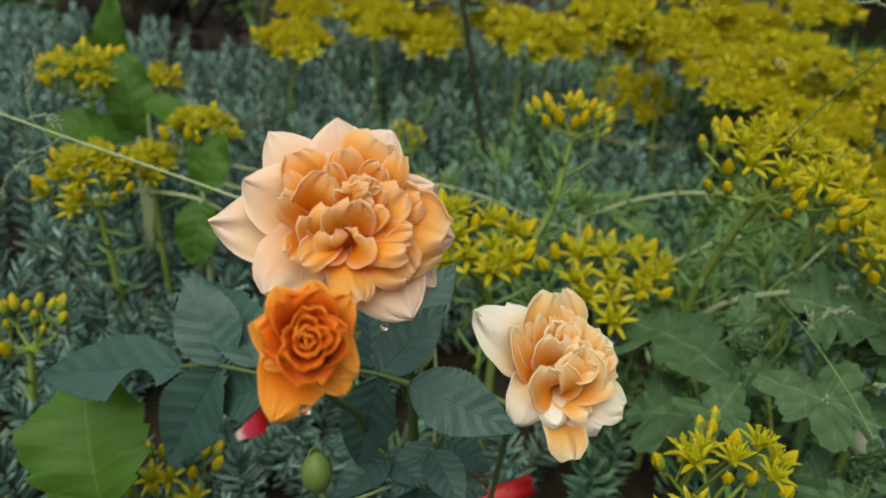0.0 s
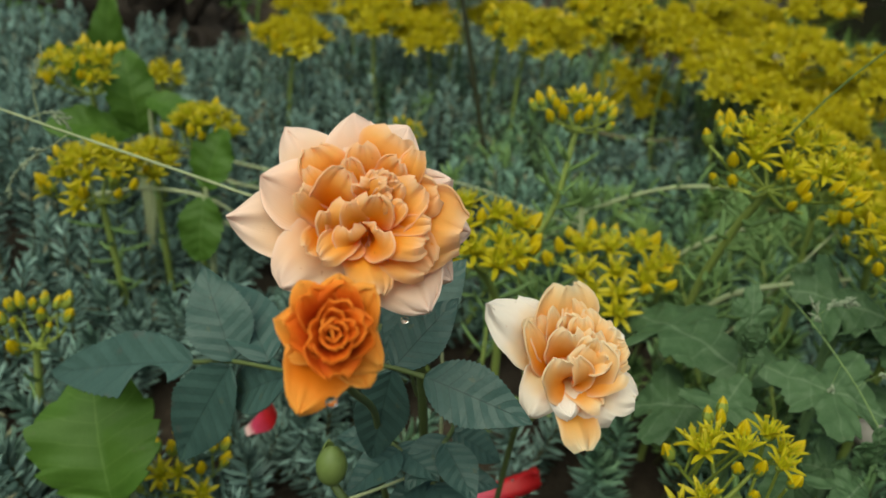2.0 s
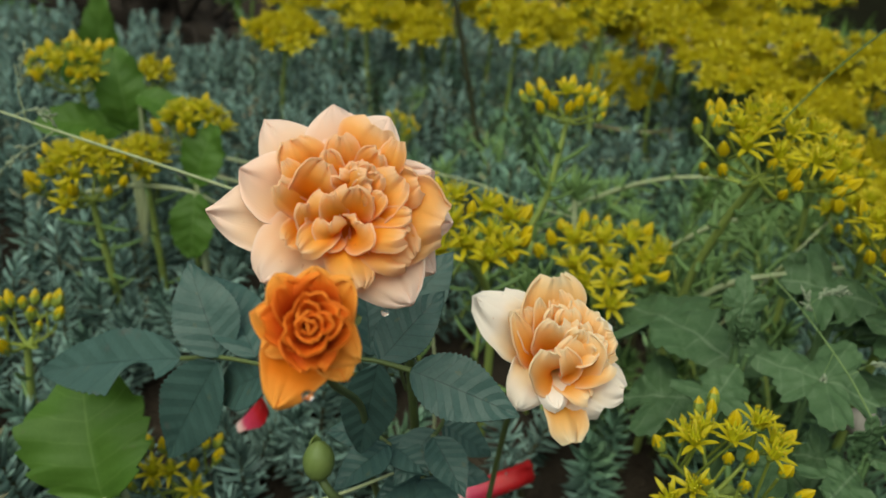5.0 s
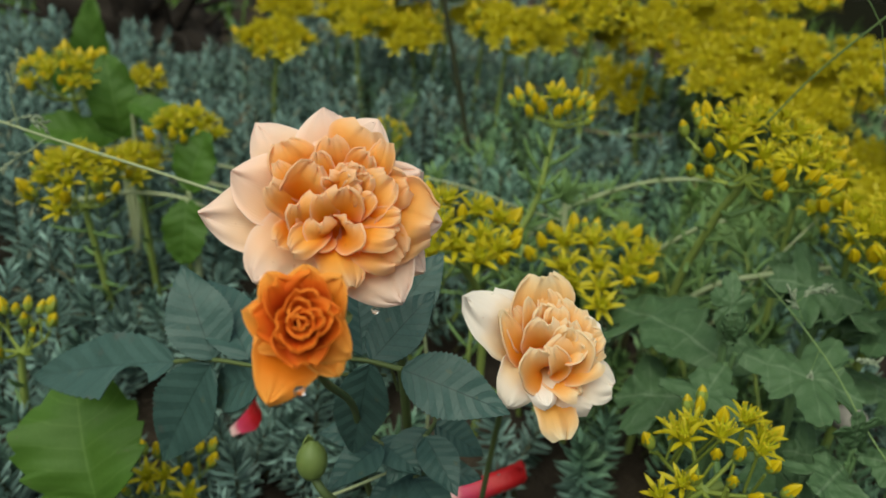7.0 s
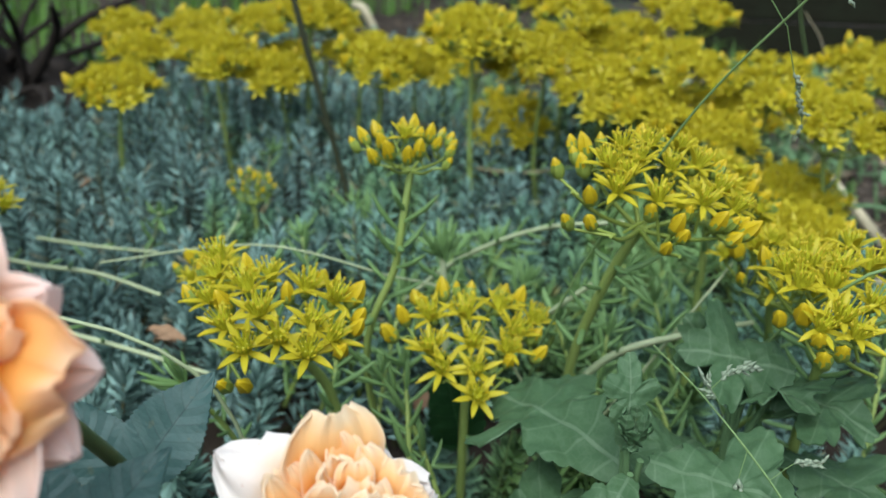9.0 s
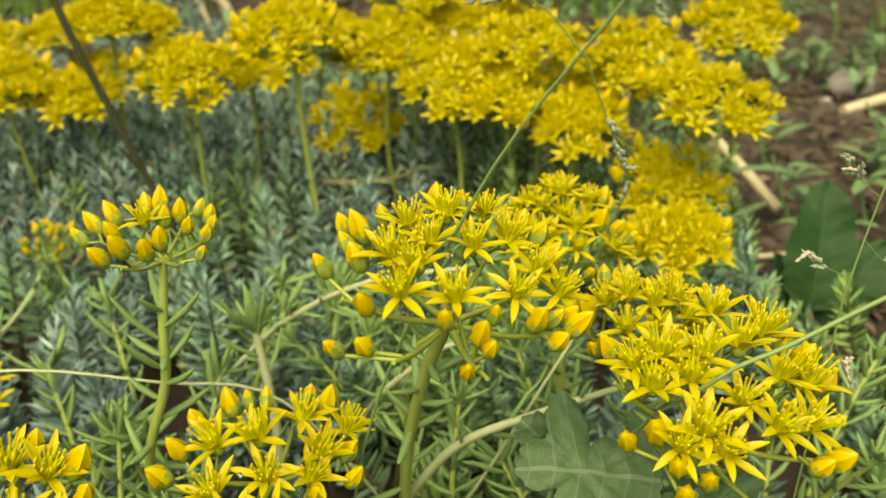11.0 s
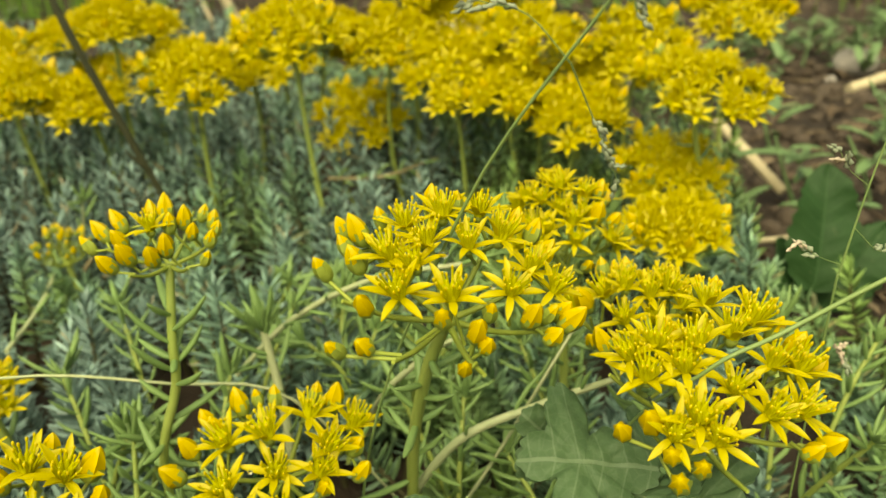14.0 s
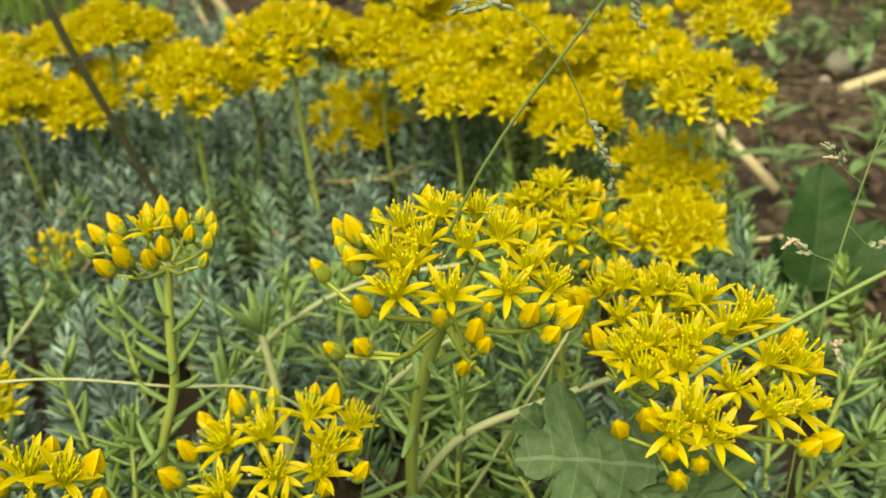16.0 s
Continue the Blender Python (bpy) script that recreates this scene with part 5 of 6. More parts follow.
mum((0.197, 0.300, 0.0), [((0.195, 0.298, 0.078), (0.178, 0.300, 0.0985), 0.026, (-0.1, -0.75, 0.65)), ((0.197, 0.296, 0.080), (0.203, 0.268, 0.0880), 0.034, (0.0, -0.35, 0.93)), ((0.200, 0.296, 0.082), (0.224, 0.268, 0.0800), 0.042, (0.1, -0.4, 0.9)), ((0.207, 0.284, 0.088), (0.175, 0.291, 0.0935), 0.042, (-0.05, -0.5, 0.86)),
                          ((0.200, 0.305, 0.07), (0.232, 0.312, 0.072), 0.040, (0.2, -0.3, 0.9)), ((0.204, 0.294, 0.060), (0.238, 0.262, 0.054), 0.040, (0.2, -0.3, 0.93))],
    "green chrysanthemum plant with broad lobed leaves")
mum((0.185, 0.228, 0.0), [((0.184, 0.226, 0.060), (0.168, 0.208, 0.060), 0.032, (-0.1, -0.4, 0.9)), ((0.186, 0.226, 0.062), (0.204, 0.218, 0.066), 0.036, (0.1, -0.4, 0.9)), ((0.186, 0.228, 0.064), (0.182, 0.224, 0.078), 0.016, (0, -0.9, 0.4)), ((0.184, 0.230, 0.056), (0.170, 0.238, 0.055), 0.03, (-0.2, -0.3, 0.9))],
    "young green chrysanthemum plant, low in the bed")

# ---- broad green weeds ----
def weed(name, label, root, blades, material, outline=weed_outline, category="weed"):
    root = (root[0], root[1], slope(root[1]))
    ob = thing(name, label, category, root)
    for k, (b, t, w, up, droop) in enumerate(blades):
        leaf_part("leaf", ob, b, t, w, outline, material, up=up, nu=15, nv=56, fold=0.18, droop=droop, wave=0.5, quilt=0.8, pairs=6, seed=80 + k, thick=0.0004)
        tube_part("petiole", ob, [b, ((b[0] + root[0]) / 2 + 0.002, (b[1] + root[1]) / 2, b[2] * 0.55), root], [0.0012, 0.0016, 0.002], M_PALE, 7, 10)
    return ob


weed("sow_thistle", "bright yellow-green broad weed leaf with a toothed edge", (-0.050, 0.245, 0.0), [((-0.0530, 0.228, 0.0120), (-0.0690, 0.252, 0.0470), 0.046, (-0.05, -0.90, 0.45), 0.5)], M_LETTUCE)
weed("sow_thistle", "bright green weed with curled toothed leaves", (-0.122, 0.425, 0.0), [((-0.125, 0.422, 0.0850), (-0.134, 0.428, 0.1270), 0.026, (0.2, -0.75, 0.6), 0.9), ((-0.118, 0.420, 0.105), (-0.083, 0.408, 0.094), 0.020, (-0.1, -0.4, 0.9), 0.4), ((-0.130, 0.422, 0.085), (-0.168, 0.405, 0.088), 0.026, (0, -0.5, 0.85), 0.5)], M_LETTUCE)
weed("sow_thistle", "green weed with two upright broad leaves", (-0.073, 0.385, 0.0), [((-0.0760, 0.384, 0.0720), (-0.0685, 0.391, 0.1010), 0.024, (-0.2, -0.9, 0.35), 0.4), ((-0.074, 0.376, 0.070), (-0.0735, 0.368, 0.040), 0.022, (0.1, -0.9, 0.4), 0.5)], M_LETTUCE)
weed("sow_thistle", "tall green weed leaf among the far shoots", (-0.235, 0.62, 0.0), [((-0.235, 0.62, 0.05), (-0.228, 0.61, 0.135), 0.03, (0.1, -0.9, 0.4), 0.5), ((-0.24, 0.62, 0.06), (-0.275, 0.60, 0.09), 0.03, (0, -0.6, 0.8), 0.5)], M_LETTUCE)
weed("dock", "glossy dark green dock with upright oval leaves", (0.380, 0.480, 0.0), [((0.377, 0.474, 0.020), (0.394, 0.498, 0.0800), 0.038, (-0.1, -0.9, 0.4), 0.35), ((0.374, 0.478, 0.01), (0.366, 0.492, 0.045), 0.024, (0.2, -0.9, 0.4), 0.4), ((0.384, 0.476, 0.01), (0.420, 0.480, 0.05), 0.03, (-0.2, -0.7, 0.6), 0.4)], M_DOCK, broad_outline)
weed("young_dock", "small dark green leaf under the low flower head", (0.118, 0.352, 0.0), [((0.118, 0.350, 0.02), (0.108, 0.345, 0.062), 0.022, (0.1, -0.85, 0.5), 0.4)], M_DOCK, broad_outline)


# ---- creeping pale shoots of stonecrop ----
def shoot(points, label, r=0.0012, needles=14, tuft=10, seed=0, material=None, size=1.0):
    """A trailing shoot with loose fleshy leaves and a tuft at its tip."""
    rng = random.Random(seed)
    ob = thing("stonecrop_shoot", label, "shoot", points[0], "trailing stonecrop shoots")
    line = bend([Vector(p) - Vector(points[0]) for p in points], 22)
    v, f, uv = tube(line, [r, r * 0.95, r * 0.7], 7)
    part("stem", mesh("stem", v, f, material or M_PALE, uv), ob)
    for k in range(needles + tuft):
        t = (0.08 + 0.85 * k / max(1, needles)) if k < needles else rng.uniform(0.93, 1.0)
        x = t * (len(line) - 1)
        i = min(int(x), len(line) - 2)
        p = line[i] + (line[i + 1] - line[i]) * (x - i)
        d = Vector(line[i + 1] - line[i]).normalized()
        m = facing(p, d, k * 2.4 + rng.uniform(-0.3, 0.3)) @ Matrix.Rotation(rng.uniform(0.3, 0.8) if k < needles else rng.uniform(0.15, 1.2), 4, "X") @ Matrix.Scale(size * rng.uniform(0.8, 1.2), 4)
        part("leaf", rng.choice(SHOOTLEAF), ob, m)
    return ob


PALE = "pale green trailing stonecrop shoot with loose fleshy leaves"
shoot([(0.112, 0.398, 0.0), (0.113, 0.400, 0.045), (0.110, 0.404, 0.081)], "upright pale stonecrop shoot with a starry tuft", 0.0019, 8, 20, 1, size=1.3)
shoot([(0.150, 0.345, 0.040), (0.168, 0.338, 0.066), (0.192, 0.332, 0.078), (0.214, 0.330, 0.084)], PALE, 0.0014, 9, 0, 2)
shoot([(0.095, 0.425, 0.05), (0.118, 0.42, 0.072), (0.150, 0.40, 0.094), (0.186, 0.378, 0.105)], PALE, 0.0012, 22, 4, 3)
shoot([(0.155, 0.36, 0.02), (0.12, 0.362, 0.074), (0.0855, 0.360, 0.0872), (0.04, 0.360, 0.0972), (-0.02, 0.37, 0.085)], "thin arching pale green runner", 0.0005, 0, 0, 4)
shoot([(0.142, 0.40, 0.03), (0.148, 0.37, 0.065), (0.165, 0.355, 0.088), (0.175, 0.35, 0.094)], PALE, 0.0011, 16, 8, 5)
shoot([(-0.135, 0.39, 0.06), (-0.105, 0.385, 0.068), (-0.075, 0.385, 0.0665), (-0.05, 0.39, 0.05)], "bare pale brown stonecrop runner", 0.0011, 3, 0, 6)
shoot([(-0.03, 0.60, 0.02), (0.00, 0.585, 0.055), (0.012, 0.57, 0.088)], PALE, 0.001, 12, 8, 7)
shoot([(0.09, 0.66, 0.035), (0.14, 0.655, 0.05), (0.19, 0.65, 0.05)], PALE, 0.0012, 12, 6, 8)
shoot([(0.10, 0.60, 0.035), (0.15, 0.59, 0.05), (0.20, 0.595, 0.055)], PALE, 0.0012, 12, 6, 9)
shoot([(0.16, 0.35, 0.02), (0.175, 0.34, 0.05), (0.197, 0.335, 0.09), (0.21, 0.345, 0.1)], "thin dry curved stalk", 0.0006, 0, 0, 10)
shoot([(-0.06, 0.50, 0.015), (-0.04, 0.49, 0.05), (-0.028, 0.47, 0.075)], PALE, 0.001, 14, 8, 11)
shoot([(-0.092, 0.477, 0.058), (-0.058, 0.466, 0.058), (-0.027, 0.46, 0.058)], "pale bare stonecrop runner lying over the shoots", 0.001, 4, 0, 30, None)
shoot([(-0.095, 0.45, 0.056), (-0.076, 0.442, 0.056), (-0.047, 0.436, 0.055), (-0.015, 0.422, 0.051)], "pale bare stonecrop runner lying over the shoots", 0.0012, 6, 0, 31, None)
shoot([(-0.074, 0.405, 0.047), (-0.058, 0.399, 0.045), (-0.02, 0.386, 0.042), (0.018, 0.372, 0.038)], "pale straw-coloured runner lying over the shoots", 0.0012, 5, 0, 32, None)
shoot([(-0.002, 0.465, 0.055), (-0.001, 0.51, 0.055), (-0.007, 0.572, 0.055)], "upright greenish runner among the shoots", 0.0011, 8, 6, 33, None)
shoot([(-0.054, 0.586, 0.05), (-0.064, 0.678, 0.05), (-0.064, 0.776, 0.05)], "brown woody stonecrop runner among the shoots", 0.0013, 10, 0, 34, M_RUNNER)
shoot([(0.141, 0.594, 0.075), (0.172, 0.585, 0.075), (0.21, 0.612, 0.075)], "brown woody stonecrop runner among the shoots", 0.0011, 12, 0, 35, M_RUNNER)
shoot([(0.006, 0.562, 0.05), (0.009, 0.654, 0.05), (0.014, 0.71, 0.05)], "brown woody stonecrop runner among the shoots", 0.0012, 10, 0, 36, M_RUNNER)
shoot([(0.101, 0.706, 0.085), (0.126, 0.686, 0.085), (0.176, 0.755, 0.085)], "brown woody stonecrop runner among the shoots", 0.0011, 12, 0, 37, M_RUNNER)
for k in range(50):
    rng = random.Random(500 + k)
    x, y = rng.uniform(0.04, 0.30), rng.uniform(0.31, 0.52)
    w = rng.uniform(0, 6.28)
    dx, dy = 0.03 * math.cos(w), 0.03 * math.sin(w)
    shoot([(x, y, 0.012), (x + dx * 0.5, y + dy * 0.5, 0.042), (x + dx, y + dy, rng.uniform(0.055, 0.07))], "green stonecrop shoot with spread fleshy leaves", 0.0010, 16, 9, 500 + k, M_STEM, size=1.2)


# ---- grass stalks ----
def spikelet(seed, material):
    so = Soup()
    rng = random.Random(seed)
    for k in range(4):
        z = k * 0.0010
        v, f, uv = tube([(0, 0, z), (0.0005 * (-1) ** k, 0, z + 0.0009), (0.0003 * (-1) ** k, 0, z + 0.0024)], [0.0002, 0.00062 * rng.uniform(0.8, 1.1), 0.00005], 5)
        so.add(v, f, uv)
    return so.mesh("spikelet", material)


SPIKES = [spikelet(k, M_SPIKE) for k in range(3)]
HUSKS = [spikelet(7 + k, M_HUSK) for k in range(2)]


def grass(points, label, r, twigs=(), seed=0, material=None, spikes=None):
    """A grass stalk; each twig is a line of points with spikelets along its outer half."""
    rng = random.Random(seed)
    points = [(x, y, slope(y) if z == 0 else z) for x, y, z in points]
    ob = thing("grass_stalk", label, "grass", points[0], "grass stalks")
    tube_part("stalk", ob, points, [r, r * 0.9, r * 0.6], material or M_GRASS, 7, 24)
    o = Vector(points[0])
    for tw, n in twigs:
        so = Soup()
        line = bend([Vector(p) - o for p in tw], 14)
        v, f, uv = tube(line, [r * 0.4, r * 0.28], 5)
        part("twig", so.add(v, f, uv).mesh("twig", material or M_GRASS), ob)
        for k in range(n):
            i = int((0.35 + 0.65 * (k + 1) / n) * (len(line) - 2))
            d = Vector(line[i + 1] - line[i]).normalized()
            lean = d + Vector((rng.uniform(-0.7, 0.7), rng.uniform(-0.4, 0.4), rng.uniform(-0.7, 0.7)))
            part("spikelet", rng.choice(spikes or SPIKES), ob, facing(line[i], lean, rng.uniform(0, 6)) @ Matrix.Scale(rng.uniform(0.7, 1.1), 4))
    return ob


grass([(0.128, 0.345, 0.0), (0.1415, 0.330, 0.0749), (0.1669, 0.300, 0.1522), (0.1896, 0.275, 0.1948), (0.2, 0.262, 0.214)], "green grass stalk with drooping panicle twigs", 0.00042,
      [([(0.1850, 0.2825, 0.1838), (0.178, 0.284, 0.1925), (0.1706, 0.285, 0.1952), (0.166, 0.286, 0.197)], 4), ([(0.1850, 0.282, 0.1838), (0.1903, 0.285, 0.1724), (0.194, 0.286, 0.1640), (0.1968, 0.288, 0.1572)], 7), ([(0.1896, 0.275, 0.1948), (0.193, 0.276, 0.198), (0.1955, 0.277, 0.191)], 5)], 1)
grass([(0.262, 0.262, 0.149), (0.2456, 0.270, 0.1371), (0.225, 0.272, 0.127), (0.2099, 0.274, 0.1193), (0.20, 0.30, 0.08), (0.198, 0.33, 0.0)], "bent green grass stalk lying across a flower head", 0.00055, (), 2)
grass([(0.252, 0.310, 0.0), (0.2562, 0.300, 0.1075), (0.2584, 0.300, 0.1257), (0.2652, 0.300, 0.1543), (0.272, 0.30, 0.172)], "thin grass stalk with a loose ripe panicle", 0.0003,
      [([(0.2584, 0.300, 0.1257), (0.251, 0.3, 0.1295), (0.2457, 0.300, 0.1341)], 4), ([(0.2605, 0.300, 0.135), (0.268, 0.3, 0.128), (0.272, 0.3, 0.131)], 4), ([(0.2562, 0.300, 0.110), (0.260, 0.3, 0.103), (0.2638, 0.300, 0.0972)], 5), ([(0.263, 0.3, 0.145), (0.257, 0.3, 0.150), (0.254, 0.3, 0.155)], 3), ([(0.265, 0.3, 0.153), (0.271, 0.3, 0.157), (0.276, 0.3, 0.155)], 4)], 3, None, HUSKS + SPIKES)
grass([(0.055, 0.30, 0.0), (0.05, 0.288, 0.055), (0.028, 0.281, 0.0935), (-0.0267, 0.280, 0.1090), (-0.0860, 0.280, 0.1231), (-0.1025, 0.280, 0.1272), (-0.135, 0.282, 0.134)], "long pale grass stalk leaning across the bed", 0.00062,
      [([(-0.0860, 0.280, 0.1231), (-0.094, 0.28, 0.117), (-0.104, 0.28, 0.110), (-0.112, 0.28, 0.098)], 7), ([(-0.0960, 0.280, 0.1256), (-0.098, 0.281, 0.138), (-0.094, 0.282, 0.150)], 4), ([(-0.1, 0.280, 0.127), (-0.094, 0.282, 0.129), (-0.088, 0.283, 0.126)], 6)], 4, M_PALE)
grass([(0.205, 0.205, 0.052), (0.190, 0.225, 0.068), (0.180, 0.240, 0.083), (0.168, 0.256, 0.096), (0.158, 0.268, 0.104)], "thin grass stalk with small spikelets over the lobed leaves", 0.0003,
      [([(0.168, 0.256, 0.096), (0.173, 0.256, 0.102), (0.178, 0.256, 0.104)], 6), ([(0.180, 0.240, 0.083), (0.186, 0.24, 0.088), (0.192, 0.24, 0.087)], 5), ([(0.176, 0.245, 0.088), (0.174, 0.243, 0.08), (0.173, 0.242, 0.072)], 5), ([(0.172, 0.252, 0.093), (0.168, 0.25, 0.1), (0.165, 0.25, 0.103)], 5)], 5)
grass([(0.45, 0.75, 0.0), (0.43, 0.72, 0.09), (0.395, 0.70, 0.165), (0.38, 0.69, 0.2)], "green grass stalk at the edge of the bed", 0.0008, [([(0.38, 0.69, 0.2), (0.37, 0.69, 0.21), (0.36, 0.69, 0.205)], 5)], 6)
grass([(0.40, 0.72, 0.0), (0.425, 0.70, 0.08), (0.41, 0.69, 0.15), (0.385, 0.68, 0.18)], "pale arching grass stalk at the edge of the bed", 0.0006, (), 7, M_STRAW)
grass([(0.02, 0.22, 0.03), (0.0, 0.215, 0.022), (0.03, 0.205, 0.045), (0.048, 0.20, 0.06)], "pale grass stalk low under the roses", 0.0007, (), 8, M_PALE)

# dark upright stick in the carpet
st = thing("stick", "dark greenish-brown upright twig standing in the stonecrop", "twig", (0.064, 0.585, 0.0))
tube_part("stem", st, [(0.066, 0.585, -0.005), (0.058, 0.578, 0.055), (0.045, 0.565, 0.112), (0.030, 0.550, 0.175), (0.018, 0.54, 0.24)], [0.0023, 0.0020, 0.0017], M_STICK, 9, 24)
for k, (p, q) in enumerate((((0.0595, 0.579, 0.045), (0.068, 0.570, 0.075)), ((0.048, 0.567, 0.1), (0.041, 0.56, 0.112)))):
    tube_part("side_twig", st, [p, q], [0.0016, 0.0006], M_STICK, 6, 4)

# ---- far ground: clods, pebbles, straw, weeds, board, root ----
def lump(seed, flat=0.6, sub=2, amp=0.35):
    bm = bmesh.new()
    bmesh.ops.create_icosphere(bm, subdivisions=sub, radius=1)
    for v in bm.verts:
        v.co *= 1 + amp * noise.noise(v.co * 1.3 + Vector((seed, 0, 0))) + amp * 0.4 * noise.noise(v.co * 3.1 + Vector((0, seed, 0)))
        v.co.z *= flat
    vs, fs = [tuple(v.co) for v in bm.verts], [[v.index for v in f.verts] for f in bm.faces]
    bm.free()
    return np.array(vs), fs


LUMPS = [lump(k * 3.7, 0.65, 1, 0.85) for k in range(6)]
so, rng = Soup(), random.Random(9)
for k in range(9000):
    x, y = (rng.uniform(-0.9, 1.6), rng.uniform(0.3, 2.4)) if k < 5000 else (rng.uniform(0.34, 0.95), rng.uniform(0.4, 1.3))
    if in_carpet(x, y):
        continue
    s = (0.0012 + 0.010 * rng.random() ** 4) * (1.0 if y < 1.2 else 1.8)
    v, f = LUMPS[k % 6]
    so.add(v, f, None, 0, Matrix.Translation((x, y, rough_height(x, y) + s * 0.15)) @ Matrix.Rotation(rng.uniform(0, 6), 4, "Z") @ Matrix.Scale(s, 4))
tagged(part("soil_clods", so.mesh("soil_clods", M_CLOD)), "loose brown crumbs and clods of damp soil", "soil", kind="stuff")


# dry litter on the bare soil: broken stems, straw ends and scraps of leaf
so, rng = Soup(), random.Random(19)
for k in range(2600):
    x, y = (rng.uniform(-1.3, 1.6), rng.uniform(0.75, 2.4)) if k < 2000 else (rng.uniform(0.33, 0.95), rng.uniform(0.4, 1.2))
    if in_carpet(x, y):
        continue
    w, L = rng.uniform(0, 6.28), rng.uniform(0.008, 0.05)
    p = np.array([x, y, rough_height(x, y) + 0.003])
    d = np.array([math.cos(w), math.sin(w), rng.uniform(-0.05, 0.25)]) * L
    side = np.array([-math.sin(w), math.cos(w), 0.2]) * L * rng.uniform(-0.2, 0.2)
    if k % 3:
        r = rng.uniform(0.0005, 0.0016)
        v, f, uv = tube([p, p + d * 0.5 + side, p + d], [r, r, r * 0.6], 4)
    else:
        m, ln = aim(p, p + d * 0.6, (0.1, 0.0, 1))
        v, f, uv = shell(leaf_grid(ln, ln * 0.5, broad_outline, nu=3, nv=6, fold=0.5, droop=1.2, wave=0.5, seed=k), 0.0005)
        v = [m @ Vector(q) for q in v]
    so.add(v, f, uv)
tagged(part("ground_litter", so.mesh("ground_litter", M_LITTER)), "dry brown and straw-coloured plant litter on the soil", "litter", kind="stuff")


def pebble(at, s, seed, label):
    v, f = lump(seed, 0.72, 3, 0.16)
    tagged(part("pebble", mesh("pebble", v * s, f, M_STONE), None, Matrix.Translation(at)), label, "stone", "pebbles on the soil")


pebble((0.795, 1.025, 0.014), 0.026, 2.0, "smooth rounded pale grey pebble on the soil")
pebble((0.50, 1.05, 0.012), 0.022, 5.0, "rounded beige pebble on the soil")
pebble((0.74, 0.99, 0.004), 0.007, 7.0, "tiny white pebble on the soil")
pebble((0.1985, 0.258, 0.056), 0.0065, 12.0, "small brown snail-shaped pebble under the lobed leaves")


def straw(points, r, label, material=M_STRAW):
    ob = thing("straw", label, "straw", points[0], "dry straws")
    tube_part("stalk", ob, points, [r, r * 1.05, r * 0.9], material, 8, 12)


straw([(0.472, 0.653, 0.006), (0.459, 0.682, 0.028), (0.446, 0.711, 0.050)], 0.0042, "cut pale straw stub on the soil")
straw([(0.03, 1.30, 0.06), (0.012, 1.30, 0.12), (0.004, 1.31, 0.138)], 0.003, "bent pale straw behind the flowers")
straw([(0.065, 1.30, 0.06), (0.052, 1.30, 0.103), (0.031, 1.30, 0.146), (0.015, 1.32, 0.152)], 0.006, "bent pale straw behind the flowers")
straw([(0.72, 0.93, 0.006), (0.80, 0.95, 0.014), (0.88, 0.98, 0.02)], 0.006, "thick dry straw on the soil")
straw([(0.28, 1.25, 0.07), (0.42, 1.28, 0.075), (0.52, 1.27, 0.06)], 0.008, "broken dry stalk on the soil")
straw([(0.33, 0.56, 0.02), (0.39, 0.53, 0.026), (0.43, 0.55, 0.02)], 0.0018, "thin dry stalk on the soil")


def seedling(x, y, s, seed):
    rng = random.Random(seed)
    ob = thing("seedling", "small grey-green weed seedling on bare soil", "weed", (x, y, rough_height(x, y) - 0.001), "weed seedlings")
    z = bank(x, y)
    tube_part("stem", ob, [(x, y, z), (x + rng.uniform(-0.3, 0.3) * s, y, z + 0.5 * s), (x + rng.uniform(-0.5, 0.5) * s, y + rng.uniform(-0.3, 0.3) * s, z + s)], [0.035 * s, 0.02 * s], M_STALKLEAF, 5, 8)
    for k in range(rng.randint(6, 10)):
        w, h = rng.uniform(0, 6.28), z + rng.uniform(0.15, 0.95) * s
        L = rng.uniform(0.35, 0.65) * s
        b = (x + rng.uniform(-0.15, 0.15) * s, y, h)
        leaf_part("leaf", ob, b, (b[0] + L * math.cos(w), b[1] + L * math.sin(w), h + L * rng.uniform(-0.1, 0.6)), L * 0.32, broad_outline, M_STALKLEAF, up=(0.01, 0, 1), nu=5, nv=9, fold=0.3, droop=0.6, seed=k, thick=0.0005)


for k in range(64):
    rng = random.Random(700 + k)
    x, y = (rng.uniform(0.38, 0.95), rng.uniform(0.5, 1.25)) if k < 46 else (rng.uniform(-0.6, 0.4), rng.uniform(0.98, 1.45))
    if not in_carpet(x, y):
        seedling(x, y, rng.uniform(0.028, 0.06), 700 + k)


def blades(at, n, height, label, seed, spread=0.05):
    """A clump of fine grass blades."""
    rng = random.Random(seed)
    so = Soup()
    for k in range(n):
        x, y = rng.gauss(0, spread), rng.gauss(0, spread)
        h, w, lean = height * rng.uniform(0.5, 1.1), rng.uniform(0, 6.28), rng.uniform(0.1, 0.6)
        dx, dy = math.cos(w) * lean * h, math.sin(w) * lean * h
        g = np.array([[(x + dx * t * t - math.sin(w) * s * 0.0016 * (1 - t ** 2 + 0.02), y + dy * t * t + math.cos(w) * s * 0.0016 * (1 - t ** 2 + 0.02), h * t * (1 - 0.15 * lean * t)) for s in (-1, 0, 1)] for t in np.linspace(0, 1, 7)])
        v, f, uv = shell(g, 0.0003)
        so.add(v, f, uv)
    ob = part("grass_clump", so.mesh("grass_clump", M_BLADE), None, Matrix.Translation(at))
    return tagged(ob, label, "grass", "grass clumps", "stuff")


